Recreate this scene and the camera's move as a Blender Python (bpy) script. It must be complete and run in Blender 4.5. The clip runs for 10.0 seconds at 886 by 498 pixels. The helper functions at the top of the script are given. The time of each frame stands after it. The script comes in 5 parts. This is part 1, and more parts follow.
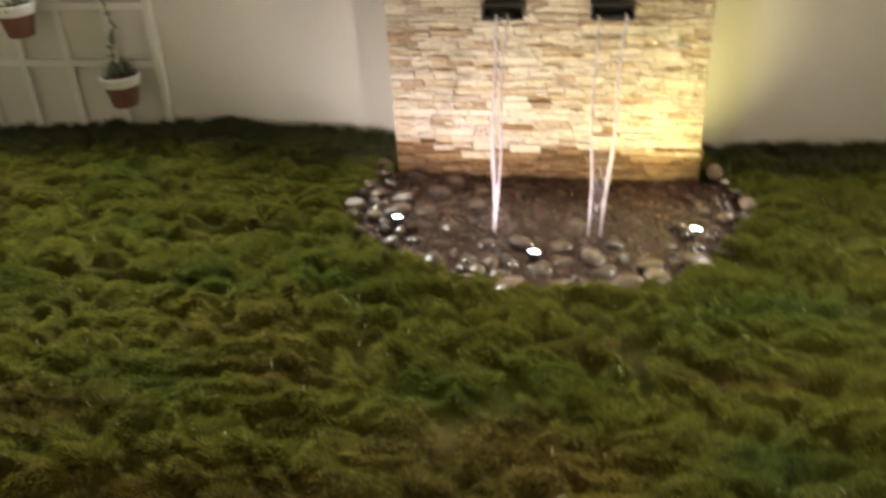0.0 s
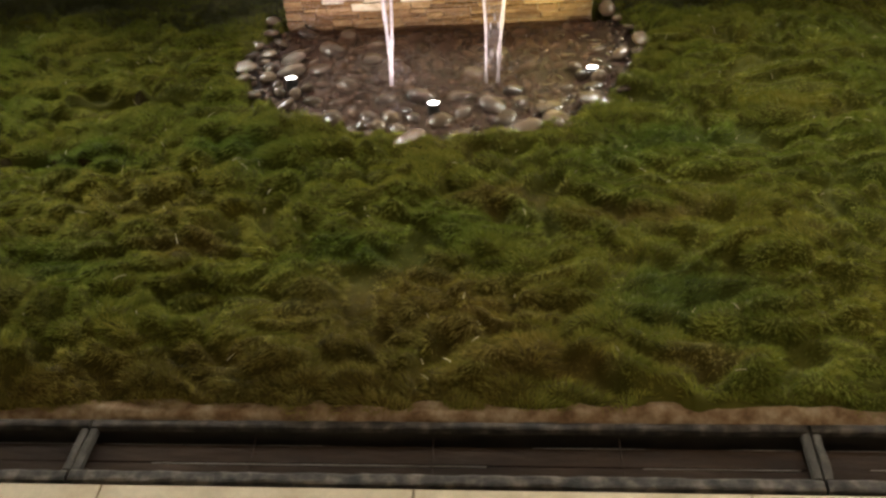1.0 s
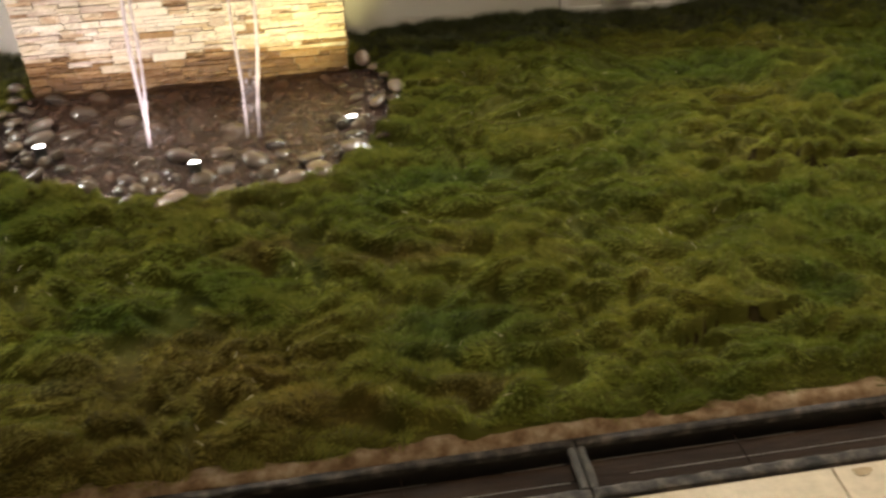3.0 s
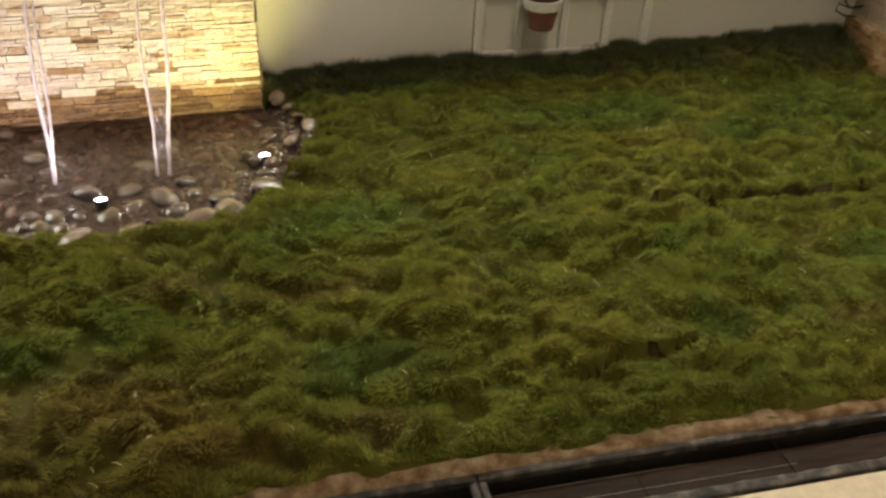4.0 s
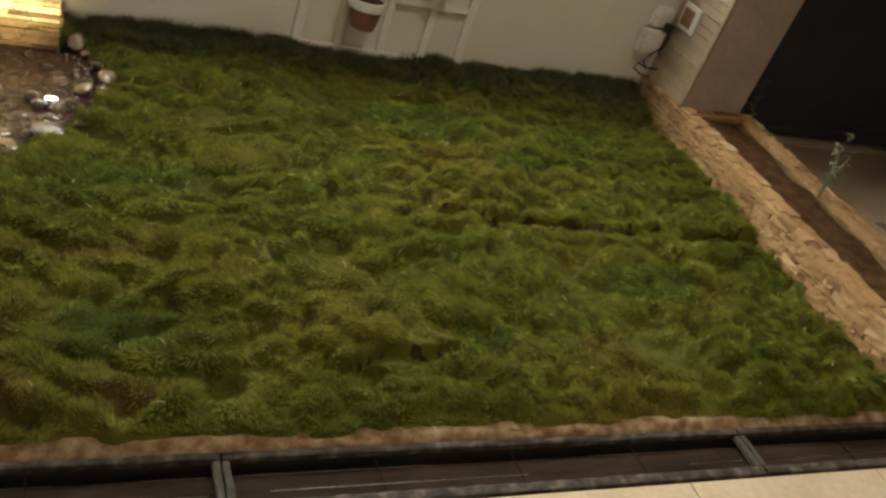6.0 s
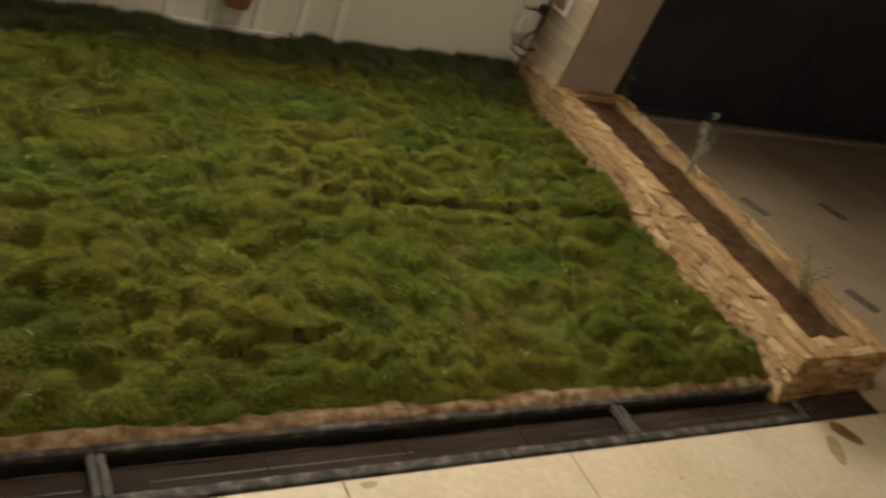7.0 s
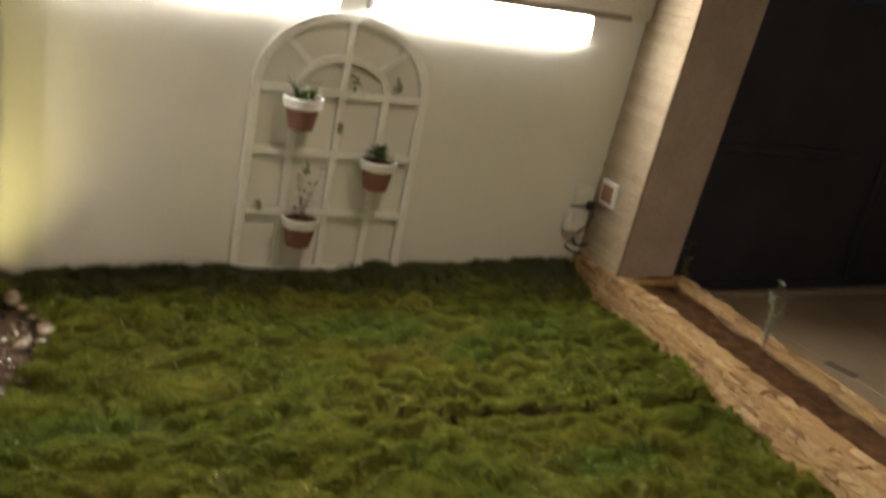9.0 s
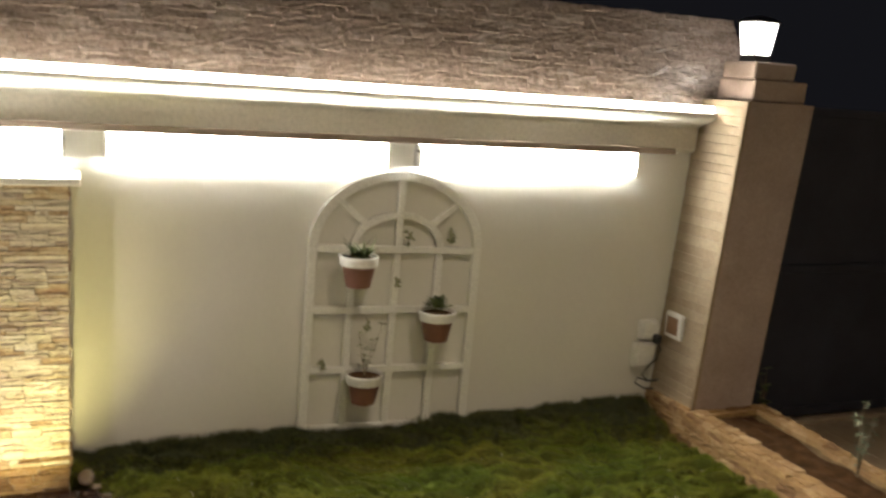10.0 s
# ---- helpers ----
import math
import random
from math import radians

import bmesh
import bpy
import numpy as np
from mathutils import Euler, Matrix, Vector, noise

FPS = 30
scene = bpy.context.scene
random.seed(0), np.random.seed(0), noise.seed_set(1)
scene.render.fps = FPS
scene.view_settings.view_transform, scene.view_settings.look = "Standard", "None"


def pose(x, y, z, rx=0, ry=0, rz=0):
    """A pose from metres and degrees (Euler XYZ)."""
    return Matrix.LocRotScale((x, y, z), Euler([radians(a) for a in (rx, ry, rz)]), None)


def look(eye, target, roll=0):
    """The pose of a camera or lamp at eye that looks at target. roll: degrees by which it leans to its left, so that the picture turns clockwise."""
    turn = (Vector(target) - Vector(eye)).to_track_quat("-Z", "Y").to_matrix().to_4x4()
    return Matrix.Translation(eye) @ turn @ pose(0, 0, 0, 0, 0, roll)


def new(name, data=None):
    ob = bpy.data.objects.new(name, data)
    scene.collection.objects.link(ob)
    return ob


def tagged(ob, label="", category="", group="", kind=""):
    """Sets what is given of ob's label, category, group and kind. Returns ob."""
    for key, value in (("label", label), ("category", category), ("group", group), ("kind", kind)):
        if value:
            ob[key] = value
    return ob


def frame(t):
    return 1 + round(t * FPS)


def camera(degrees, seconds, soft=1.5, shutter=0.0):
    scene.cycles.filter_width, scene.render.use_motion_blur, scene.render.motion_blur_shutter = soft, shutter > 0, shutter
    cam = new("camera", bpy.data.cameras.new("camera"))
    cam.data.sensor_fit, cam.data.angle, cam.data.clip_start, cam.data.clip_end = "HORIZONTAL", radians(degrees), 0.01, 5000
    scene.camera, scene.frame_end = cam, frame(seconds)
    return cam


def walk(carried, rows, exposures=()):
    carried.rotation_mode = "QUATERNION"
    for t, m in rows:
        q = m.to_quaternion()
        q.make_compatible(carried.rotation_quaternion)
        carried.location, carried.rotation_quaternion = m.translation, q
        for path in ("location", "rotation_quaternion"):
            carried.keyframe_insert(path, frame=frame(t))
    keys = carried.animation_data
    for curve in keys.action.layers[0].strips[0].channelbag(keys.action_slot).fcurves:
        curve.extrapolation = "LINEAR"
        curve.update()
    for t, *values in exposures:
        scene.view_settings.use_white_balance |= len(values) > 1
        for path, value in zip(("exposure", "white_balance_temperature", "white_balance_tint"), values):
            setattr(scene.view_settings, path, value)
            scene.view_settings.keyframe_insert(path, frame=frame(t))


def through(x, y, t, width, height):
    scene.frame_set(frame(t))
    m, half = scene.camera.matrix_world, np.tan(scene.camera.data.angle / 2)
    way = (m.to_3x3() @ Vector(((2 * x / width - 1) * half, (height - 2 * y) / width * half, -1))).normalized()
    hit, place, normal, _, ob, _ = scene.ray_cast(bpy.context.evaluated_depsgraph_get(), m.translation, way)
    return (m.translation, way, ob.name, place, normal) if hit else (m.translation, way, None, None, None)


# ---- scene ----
cam = camera(51.6, 10.0, soft=2.6, shutter=0.5)
PATH = [
    (0, (-0.515, -1.17, 1.393), (-0.9234, 0.5262, 0.416), -3.81),
    (0.2, (-0.508, -1.169, 1.395), (-0.851, 0.5026, 0.3524), -5.34),
    (0.4, (-0.501, -1.168, 1.397), (-0.7728, 0.4913, 0.3143), -4.97),
    (0.5, (-0.498, -1.168, 1.398), (-0.7407, 0.4861, 0.2997), -5.28),
    (0.7, (-0.498, -1.168, 1.393), (-0.6995, 0.4903, 0.2937), -4.79),
    (1, (-0.498, -1.169, 1.386), (-0.7088, 0.3805, 0.1392), -5.56),
    (1.2, (-0.494, -1.167, 1.386), (-0.7222, 0.3882, 0.1494), -6.05),
    (1.5, (-0.486, -1.164, 1.386), (-0.6934, 0.4195, 0.1817), -5.83),
    (2, (-0.477, -1.165, 1.396), (-0.6027, 0.4562, 0.232), -5.28),
    (2.2, (-0.465, -1.167, 1.394), (-0.5263, 0.4597, 0.232), -4.55),
    (2.5, (-0.448, -1.17, 1.39), (-0.3531, 0.3987, 0.1533), -3.51),
    (2.7, (-0.439, -1.176, 1.394), (-0.2864, 0.4051, 0.1795), -2.67),
    (3.8, (-0.388, -1.212, 1.415), (0.0048, 0.3749, 0.2633), 0.67),
    (4, (-0.378, -1.217, 1.406), (0.0132, 0.3965, 0.2912), 1.59),
    (4.5, (-0.361, -1.232, 1.405), (0.1367, 0.3687, 0.3131), 5.22),
    (5, (-0.35, -1.249, 1.406), (0.2918, 0.2842, 0.2941), 10.90),
    (5.2, (-0.347, -1.255, 1.407), (0.3578, 0.256, 0.3019), 13.16),
    (6.3, (-0.353, -1.259, 1.404), (0.4624, 0.2433, 0.365), 19.04),
    (6.5, (-0.344, -1.266, 1.428), (0.4795, 0.233, 0.3916), 19.19),
    (7, (-0.342, -1.263, 1.406), (0.6904, 0.1238, 0.4012), 21.59),
    (7.5, (-0.339, -1.268, 1.414), (0.793, 0.0559, 0.4311), 23.47),
    (8, (-0.344, -1.263, 1.42), (0.8421, 0.058, 0.4984), 23.44),
    (8.2, (-0.339, -1.266, 1.416), (0.8162, 0.0948, 0.514), 21.60),
    (8.4, (-0.334, -1.269, 1.413), (0.7611, 0.2103, 0.6303), 17.66),
    (8.5, (-0.332, -1.27, 1.411), (0.6978, 0.284, 0.6873), 15.54),
    (8.6, (-0.335, -1.267, 1.417), (0.6401, 0.3347, 0.7226), 13.59),
    (8.8, (-0.343, -1.261, 1.429), (0.5803, 0.3661, 0.7209), 11.70),
    (9, (-0.35, -1.254, 1.441), (0.5476, 0.4059, 0.7793), 10.40),
    (9.2, (-0.345, -1.257, 1.444), (0.5266, 0.4514, 0.8775), 8.16),
    (9.5, (-0.338, -1.261, 1.449), (0.5008, 0.5007, 1.0103), 6.20),
    (9.6, (-0.332, -1.266, 1.445), (0.4968, 0.509, 1.0424), 5.69),
    (9.8, (-0.32, -1.275, 1.439), (0.4754, 0.5185, 1.0529), 5.36),
    (10, (-0.308, -1.285, 1.433), (0.4457, 0.5315, 1.0693), 4.03),
]
walk(cam, [(t, look(eye, target, roll)) for t, eye, target, roll in PATH], [(0.0, 0.10), (1.5, -0.02), (2.7, 0.0), (4.2, 0.05), (6.8, 0.04), (7.6, 0.0), (8.2, 0.02), (8.9, 0.09), (9.4, 0.12), (10.0, 0.10)])

# ---- light ----
world = bpy.data.worlds.new("night")
scene.world = world
world.use_nodes = True
world.node_tree.nodes["Background"].inputs[0].default_value = (0.0102, 0.0103, 0.0130, 1)
world.node_tree.nodes["Background"].inputs[1].default_value = 0.6


def lamp(name, kind, m, colour, watts, size=0.05, cone=0.0, blend=0.6, size_y=0.0):
    data = bpy.data.lights.new(name, kind)
    data.color, data.energy = colour, watts
    if kind == "SPOT":
        data.spot_size, data.spot_blend, data.shadow_soft_size = radians(cone), blend, size
    elif kind == "AREA":
        data.size = size
        if size_y:
            data.shape, data.size_y = "RECTANGLE", size_y
        if cone:
            data.spread = radians(cone)
    else:
        data.shadow_soft_size = size
    ob = new(name, data)
    ob.matrix_world = m
    return ob


# the three spotlights in the pebble bed: place, aim, colour, watts
SPOTS = [
    ((-1.272, 1.366, 0.012), (-1.22, 1.79, 0.70), (1.0, 0.86, 0.84), 15.5),
    ((-0.808, 1.204, 0.000), (-0.88, 1.79, 0.85), (1.0, 0.87, 0.78), 23.0),
    ((-0.330, 1.418, -0.012), (-0.60, 1.79, 0.48), (1.0, 0.88, 0.34), 30.0),
]
for (place, aim, colour, watts), cone in zip(SPOTS, (152, 156, 120)):
    way = (Vector(aim) - Vector(place)).normalized()
    lamp("spot_beam", "SPOT", look(Vector(place) + Vector((0, 0, 0.03)) + way * 0.02, aim), colour, watts * 0.60, 0.02, cone, 0.6 if cone > 120 else 0.85)
# Unseen lamp added overhead for the warm light on lawn and paving.
lamp("porch_light", "AREA", look((0.84, 0.0, 3.12), (0.88, 0.30, 0.3)), (1.0, 0.83, 0.63), 12.0, 0.35, 90)
lamp("lantern_light", "POINT", pose(2.283, 1.79, 1.69), (1.0, 0.95, 0.86), 2.5, 0.05)

FIXTURE_GLOW = 112.0
STRIP_GLOW = 50.0


# ---- materials ----
def nodes_of(name):
    m = bpy.data.materials.new(name)
    m.use_nodes = True
    t = m.node_tree
    return m, t.nodes, t.links, t.nodes["Principled BSDF"]


def ramp(nodes, links, factor, stops):
    r = nodes.new("ShaderNodeValToRGB")
    while len(r.color_ramp.elements) < len(stops):
        r.color_ramp.elements.new(0.5)
    for e, (p, c) in zip(r.color_ramp.elements, stops):
        e.position, e.color = p, (*c, 1)
    links.new(factor, r.inputs[0])
    return r.outputs[0]


def grain(nodes, links, scale, detail=4.0, rough=0.6, stretch=(1, 1, 1)):
    pos = nodes.new("ShaderNodeNewGeometry").outputs["Position"]
    mp = nodes.new("ShaderNodeMapping")
    mp.inputs["Scale"].default_value = stretch
    links.new(pos, mp.inputs[0])
    n = nodes.new("ShaderNodeTexNoise")
    n.inputs["Scale"].default_value, n.inputs["Detail"].default_value, n.inputs["Roughness"].default_value = scale, detail, rough
    links.new(mp.outputs[0], n.inputs["Vector"])
    return n.outputs["Fac"]


def mixed(nodes, links, kind, factor, a, b):
    x = nodes.new("ShaderNodeMix")
    x.data_type, x.blend_type = "RGBA", kind
    for value, slot in ((factor, x.inputs["Factor"]), (a, x.inputs["A"]), (b, x.inputs["B"])):
        if isinstance(value, (int, float)):
            slot.default_value = value
        elif isinstance(value, tuple):
            slot.default_value = (*value, 1)
        else:
            links.new(value, slot)
    return x.outputs["Result"]


def surface(name, stops, scale=12.0, fine=120.0, rough=(0.5, 0.8), bump=0.15, depth=0.003, metal=0.0, stretch=(1, 1, 1), pieces="", spread=0.35, specular=0.5, fleck=0.8, wet=0.0):
    """Colour by two noises: stops over the broad one, a fine one as speckle; rough varies; pieces: '' or 'object' or 'island' adds a shift per piece."""
    m, nodes, links, bsdf = nodes_of(name)
    broad, small = grain(nodes, links, scale, 3, 0.55, stretch), grain(nodes, links, fine, 5, 0.65, stretch)
    value = broad
    if pieces:
        source = nodes.new("ShaderNodeObjectInfo").outputs["Random"] if pieces == "object" else nodes.new("ShaderNodeNewGeometry").outputs["Random Per Island"]
        mix = nodes.new("ShaderNodeMix")
        mix.inputs["Factor"].default_value = 1 - spread
        links.new(source, mix.inputs["A"])
        links.new(broad, mix.inputs["B"])
        value = mix.outputs["Result"]
    colour = ramp(nodes, links, value, stops)
    speck = ramp(nodes, links, small, [(0.3, (0.72, 0.72, 0.72)), (0.7, (1.0, 1.0, 1.0))])
    colour = mixed(nodes, links, "MULTIPLY", fleck, colour, speck)
    links.new(colour, bsdf.inputs["Base Color"])
    mr = nodes.new("ShaderNodeMapRange")
    mr.inputs["To Min"].default_value, mr.inputs["To Max"].default_value = rough
    links.new(small, mr.inputs["Value"])
    links.new(mr.outputs[0], bsdf.inputs["Roughness"])
    bsdf.inputs["Metallic"].default_value = metal
    bsdf.inputs["Specular IOR Level"].default_value = specular
    bsdf.inputs["Coat Weight"].default_value, bsdf.inputs["Coat Roughness"].default_value = wet, 0.04
    if bump:
        b = nodes.new("ShaderNodeBump")
        b.inputs["Strength"].default_value, b.inputs["Distance"].default_value = bump, depth
        links.new(small, b.inputs["Height"])
        links.new(b.outputs[0], bsdf.inputs["Normal"])
        if wet:
            film = nodes.new("ShaderNodeBump")
            film.inputs["Strength"].default_value, film.inputs["Distance"].default_value = 0.85, 0.006
            links.new(grain(nodes, links, 70, 2, 0.5), film.inputs["Height"])
            links.new(film.outputs[0], bsdf.inputs["Coat Normal"])
    return m


def glowing(name, colour, strength):
    m, nodes, links, bsdf = nodes_of(name)
    bsdf.inputs["Base Color"].default_value = (0.8, 0.8, 0.8, 1)
    bsdf.inputs["Emission Color"].default_value = (*colour, 1)
    bsdf.inputs["Emission Strength"].default_value = strength
    return m


M = {}
M["plaster"] = surface("wall_plaster", [(0.3, (0.665, 0.643, 0.585)), (0.7, (0.720, 0.698, 0.636))], 1.6, 60, (0.75, 0.9), 0.12, 0.002, stretch=(1.2, 1, 0.8), fleck=0.15)
M["cornice"] = surface("cornice_plaster", [(0.3, (0.66, 0.615, 0.535)), (0.7, (0.72, 0.675, 0.590))], 2.5, 70, (0.7, 0.9), 0.1, 0.002)
M["pillar"] = surface("pillar_render", [(0.3, (0.380, 0.293, 0.248)), (0.55, (0.440, 0.345, 0.296)), (0.75, (0.484, 0.397, 0.350))], 5, 90, (0.75, 0.95), 0.35, 0.004)
M["block"] = surface("pillar_block", [(0.25, (0.274, 0.203, 0.129)), (0.5, (0.331, 0.252, 0.167)), (0.75, (0.382, 0.301, 0.204))], 14, 70, (0.7, 0.9), 0.6, 0.005, pieces="object", spread=0.3)
LEDGE = [(0.12, (0.30, 0.165, 0.09)), (0.24, (0.50, 0.365, 0.235)), (0.36, (0.64, 0.54, 0.39)), (0.5, (0.72, 0.65, 0.53)), (0.58, (0.50, 0.385, 0.32)), (0.66, (0.67, 0.58, 0.46)), (0.84, (0.74, 0.68, 0.58))]
M["ledge"] = surface("ledgestone", LEDGE, 24, 110, (0.12, 0.45), 0.7, 0.006, pieces="object", spread=0.62, stretch=(1, 1, 1.8), wet=0.8)
M["ledge_far"] = surface("ledgestone_above", LEDGE, 24, 110, (0.12, 0.45), 0.7, 0.006, pieces="island", spread=0.62, stretch=(1, 1, 1.8), wet=0.8)
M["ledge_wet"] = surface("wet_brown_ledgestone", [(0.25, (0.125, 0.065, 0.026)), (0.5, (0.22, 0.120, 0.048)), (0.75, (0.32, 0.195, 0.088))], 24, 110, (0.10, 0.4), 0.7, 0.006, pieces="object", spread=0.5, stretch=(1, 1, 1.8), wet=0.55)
M["planter_core"] = surface("planter_mortar", [(0.3, (0.15, 0.09, 0.04)), (0.7, (0.26, 0.17, 0.08))], 20, 150, (0.8, 0.95), 0.5, 0.004)
M["planter_stone"] = surface("planter_ledgestone", [(0.2, (0.208, 0.104, 0.042)), (0.34, (0.299, 0.168, 0.065)), (0.50, (0.409, 0.251, 0.101)), (0.62, (0.333, 0.190, 0.077)), (0.80, (0.534, 0.366, 0.191))], 22, 120, (0.55, 0.85), 0.7, 0.007, pieces="object", spread=0.6)
M["roof_stone"] = surface("parapet_slate", [(0.2, (0.24, 0.185, 0.150)), (0.45, (0.285, 0.223, 0.184)), (0.65, (0.33, 0.264, 0.222)), (0.85, (0.385, 0.322, 0.275))], 14, 70, (0.14, 0.42), 0.5, 0.005, wet=0.6, pieces="object", spread=0.7)
M["roof_stone_far"] = surface("parapet_slate_joined", [(0.2, (0.24, 0.185, 0.150)), (0.45, (0.285, 0.223, 0.184)), (0.65, (0.33, 0.264, 0.222)), (0.85, (0.385, 0.322, 0.275))], 14, 70, (0.14, 0.42), 0.5, 0.005, wet=0.6, pieces="island", spread=0.7)
M["ledge_side"] = surface("ledgestone_joined", [(0.14, (0.28, 0.155, 0.085)), (0.26, (0.48, 0.325, 0.195)), (0.38, (0.60, 0.47, 0.31)), (0.5, (0.66, 0.56, 0.42)), (0.58, (0.47, 0.335, 0.255)), (0.68, (0.62, 0.50, 0.36)), (0.84, (0.68, 0.59, 0.47))], 9, 110, (0.2, 0.5), 0.5, 0.006, pieces="island", spread=0.8)
M["roof_core"] = surface("slate_bedding", [(0.3, (0.20, 0.155, 0.125)), (0.7, (0.28, 0.22, 0.18))], 20, 150, (0.7, 0.9), 0.5, 0.004)
M["grout"] = surface("grout", [(0.3, (0.30, 0.23, 0.16)), (0.7, (0.38, 0.30, 0.21))], 20, 150, (0.8, 0.95), 0.3, 0.002)
M["tile"] = surface("paving_tile", [(0.25, (0.43, 0.335, 0.215)), (0.42, (0.535, 0.44, 0.30)), (0.6, (0.575, 0.48, 0.34)), (0.8, (0.63, 0.53, 0.39))], 5.5, 45, (0.45, 0.7), 0.12, 0.0015, pieces="object", spread=0.25)
# The paving tile in darker colours, because less light reaches the driveway.
M["shaded_drive_tile"] = surface("shaded_driveway_tile", [(0.25, (0.300, 0.218, 0.134)), (0.5, (0.367, 0.272, 0.172)), (0.75, (0.420, 0.321, 0.213))], 2.2, 45, (0.5, 0.75), 0.12, 0.0015, pieces="object", spread=0.12)
M["tile_dark"] = surface("dark_paving_insert", [(0.3, (0.11, 0.08, 0.058)), (0.7, (0.17, 0.125, 0.09))], 8, 70, (0.5, 0.75), 0.2, 0.002, pieces="object", spread=0.3)
M["stain"] = surface("rust_stain", [(0.3, (0.10, 0.050, 0.020)), (0.7, (0.22, 0.13, 0.062))], 25, 90, (0.5, 0.8), 0.1, 0.001)
M["stain_pale"] = surface("olive_stain", [(0.3, (0.27, 0.19, 0.085)), (0.7, (0.42, 0.32, 0.19))], 25, 90, (0.5, 0.8), 0.1, 0.001)
M["iron"] = surface("dark_iron", [(0.3, (0.035, 0.028, 0.022)), (0.7, (0.075, 0.06, 0.048))], 15, 120, (0.35, 0.6), 0.2, 0.002, metal=0.6)
# Concrete coloured almost black to stand in for shade inside the trench.
M["trench"] = surface("shaded_trench_concrete", [(0.3, (0.022, 0.018, 0.014)), (0.7, (0.045, 0.036, 0.028))], 14, 90, (0.6, 0.9), 0.3, 0.004)
M["crust"] = surface("cement_crust", [(0.36, (0.010, 0.009, 0.006)), (0.45, (0.031, 0.025, 0.019)), (0.55, (0.065, 0.053, 0.042)), (0.66, (0.140, 0.117, 0.092))], 24, 200, (0.7, 0.95), 0.6, 0.004)
M["end_crust"] = surface("grey_cement_joint", [(0.3, (0.033, 0.028, 0.021)), (0.5, (0.054, 0.047, 0.037)), (0.7, (0.084, 0.072, 0.057))], 30, 200, (0.8, 0.95), 0.5, 0.003)
M["bar"] = surface("worn_iron_bar", [(0.3, (0.013, 0.0074, 0.0042)), (0.55, (0.030, 0.0175, 0.0105)), (0.75, (0.066, 0.044, 0.030))], 14, 110, (0.75, 0.95), 0.6, 0.003, stretch=(0.2, 1, 1), specular=0.15)
M["edge_glint"] = surface("bright_glint_steel", [(0.3, (0.150, 0.134, 0.113)), (0.7, (0.250, 0.226, 0.194))], 60, 200, (0.3, 0.5), 0.2, 0.001, metal=0.7)
M["dirt"] = surface("sandy_soil", [(0.28, (0.106, 0.062, 0.030)), (0.45, (0.225, 0.144, 0.080)), (0.6, (0.351, 0.257, 0.161)), (0.75, (0.505, 0.411, 0.292))], 26, 150, (0.85, 1.0), 0.6, 0.004, specular=0.1)
M["soil"] = surface("planter_soil", [(0.25, (0.050, 0.024, 0.011)), (0.5, (0.085, 0.042, 0.019)), (0.75, (0.13, 0.066, 0.030))], 18, 140, (0.9, 1.0), 0.8, 0.008, specular=0.08)
# Soil in the turf joints, its colour darkened to deepen their shade.
M["shaded_joint"] = surface("shaded_soil_joint", [(0.3, (0.024, 0.019, 0.008)), (0.7, (0.048, 0.038, 0.016))], 30, 150, (0.9, 1.0), 0.3, 0.004, specular=0.0)
M["pebble"] = surface("wet_pebble", [(0.2, (0.057, 0.039, 0.025)), (0.45, (0.110, 0.074, 0.047)), (0.65, (0.160, 0.110, 0.071)), (0.9, (0.237, 0.168, 0.111))], 14, 90, (0.05, 0.18), 0.35, 0.003, pieces="object", spread=0.75, wet=1.0)
M["pebble_dark"] = surface("wet_dark_pebble", [(0.2, (0.050, 0.031, 0.026)), (0.45, (0.088, 0.058, 0.047)), (0.65, (0.118, 0.082, 0.066)), (0.9, (0.16, 0.118, 0.096))], 14, 90, (0.08, 0.22), 0.25, 0.002, pieces="object", spread=0.7, wet=0.9)
M["pebble_small"] = surface("wet_gravel", [(0.2, (0.045, 0.024, 0.019)), (0.45, (0.10, 0.060, 0.046)), (0.65, (0.15, 0.096, 0.074)), (0.85, (0.23, 0.165, 0.125))], 14, 90, (0.08, 0.25), 0.15, 0.002, pieces="island", spread=0.75, wet=0.7)
M["bed"] = surface("pond_bed", [(0.3, (0.040, 0.023, 0.017)), (0.7, (0.085, 0.050, 0.038))], 25, 120, (0.2, 0.5), 0.6, 0.006)
M["white"] = surface("white_paint", [(0.3, (0.84, 0.825, 0.775)), (0.7, (0.88, 0.868, 0.82))], 6, 90, (0.4, 0.6), 0.08, 0.001)
M["plastic"] = surface("white_plastic", [(0.3, (0.74, 0.72, 0.68)), (0.7, (0.80, 0.78, 0.74))], 6, 60, (0.3, 0.45), 0.03, 0.001)
M["terracotta"] = surface("terracotta_plastic", [(0.3, (0.185, 0.078, 0.054)), (0.7, (0.24, 0.108, 0.076))], 8, 90, (0.45, 0.65), 0.08, 0.001)
M["black"] = surface("black_plastic", [(0.3, (0.012, 0.012, 0.012)), (0.7, (0.025, 0.024, 0.022))], 10, 90, (0.35, 0.55), 0.05, 0.001)
M["gate"] = surface("black_gate_paint", [(0.3, (0.022, 0.024, 0.037)), (0.7, (0.034, 0.037, 0.054))], 4, 60, (0.4, 0.6), 0.1, 0.002, specular=0.35)
M["brown"] = surface("brown_switch_insert", [(0.3, (0.20, 0.10, 0.05)), (0.7, (0.26, 0.14, 0.075))], 10, 90, (0.4, 0.6), 0.05, 0.001)
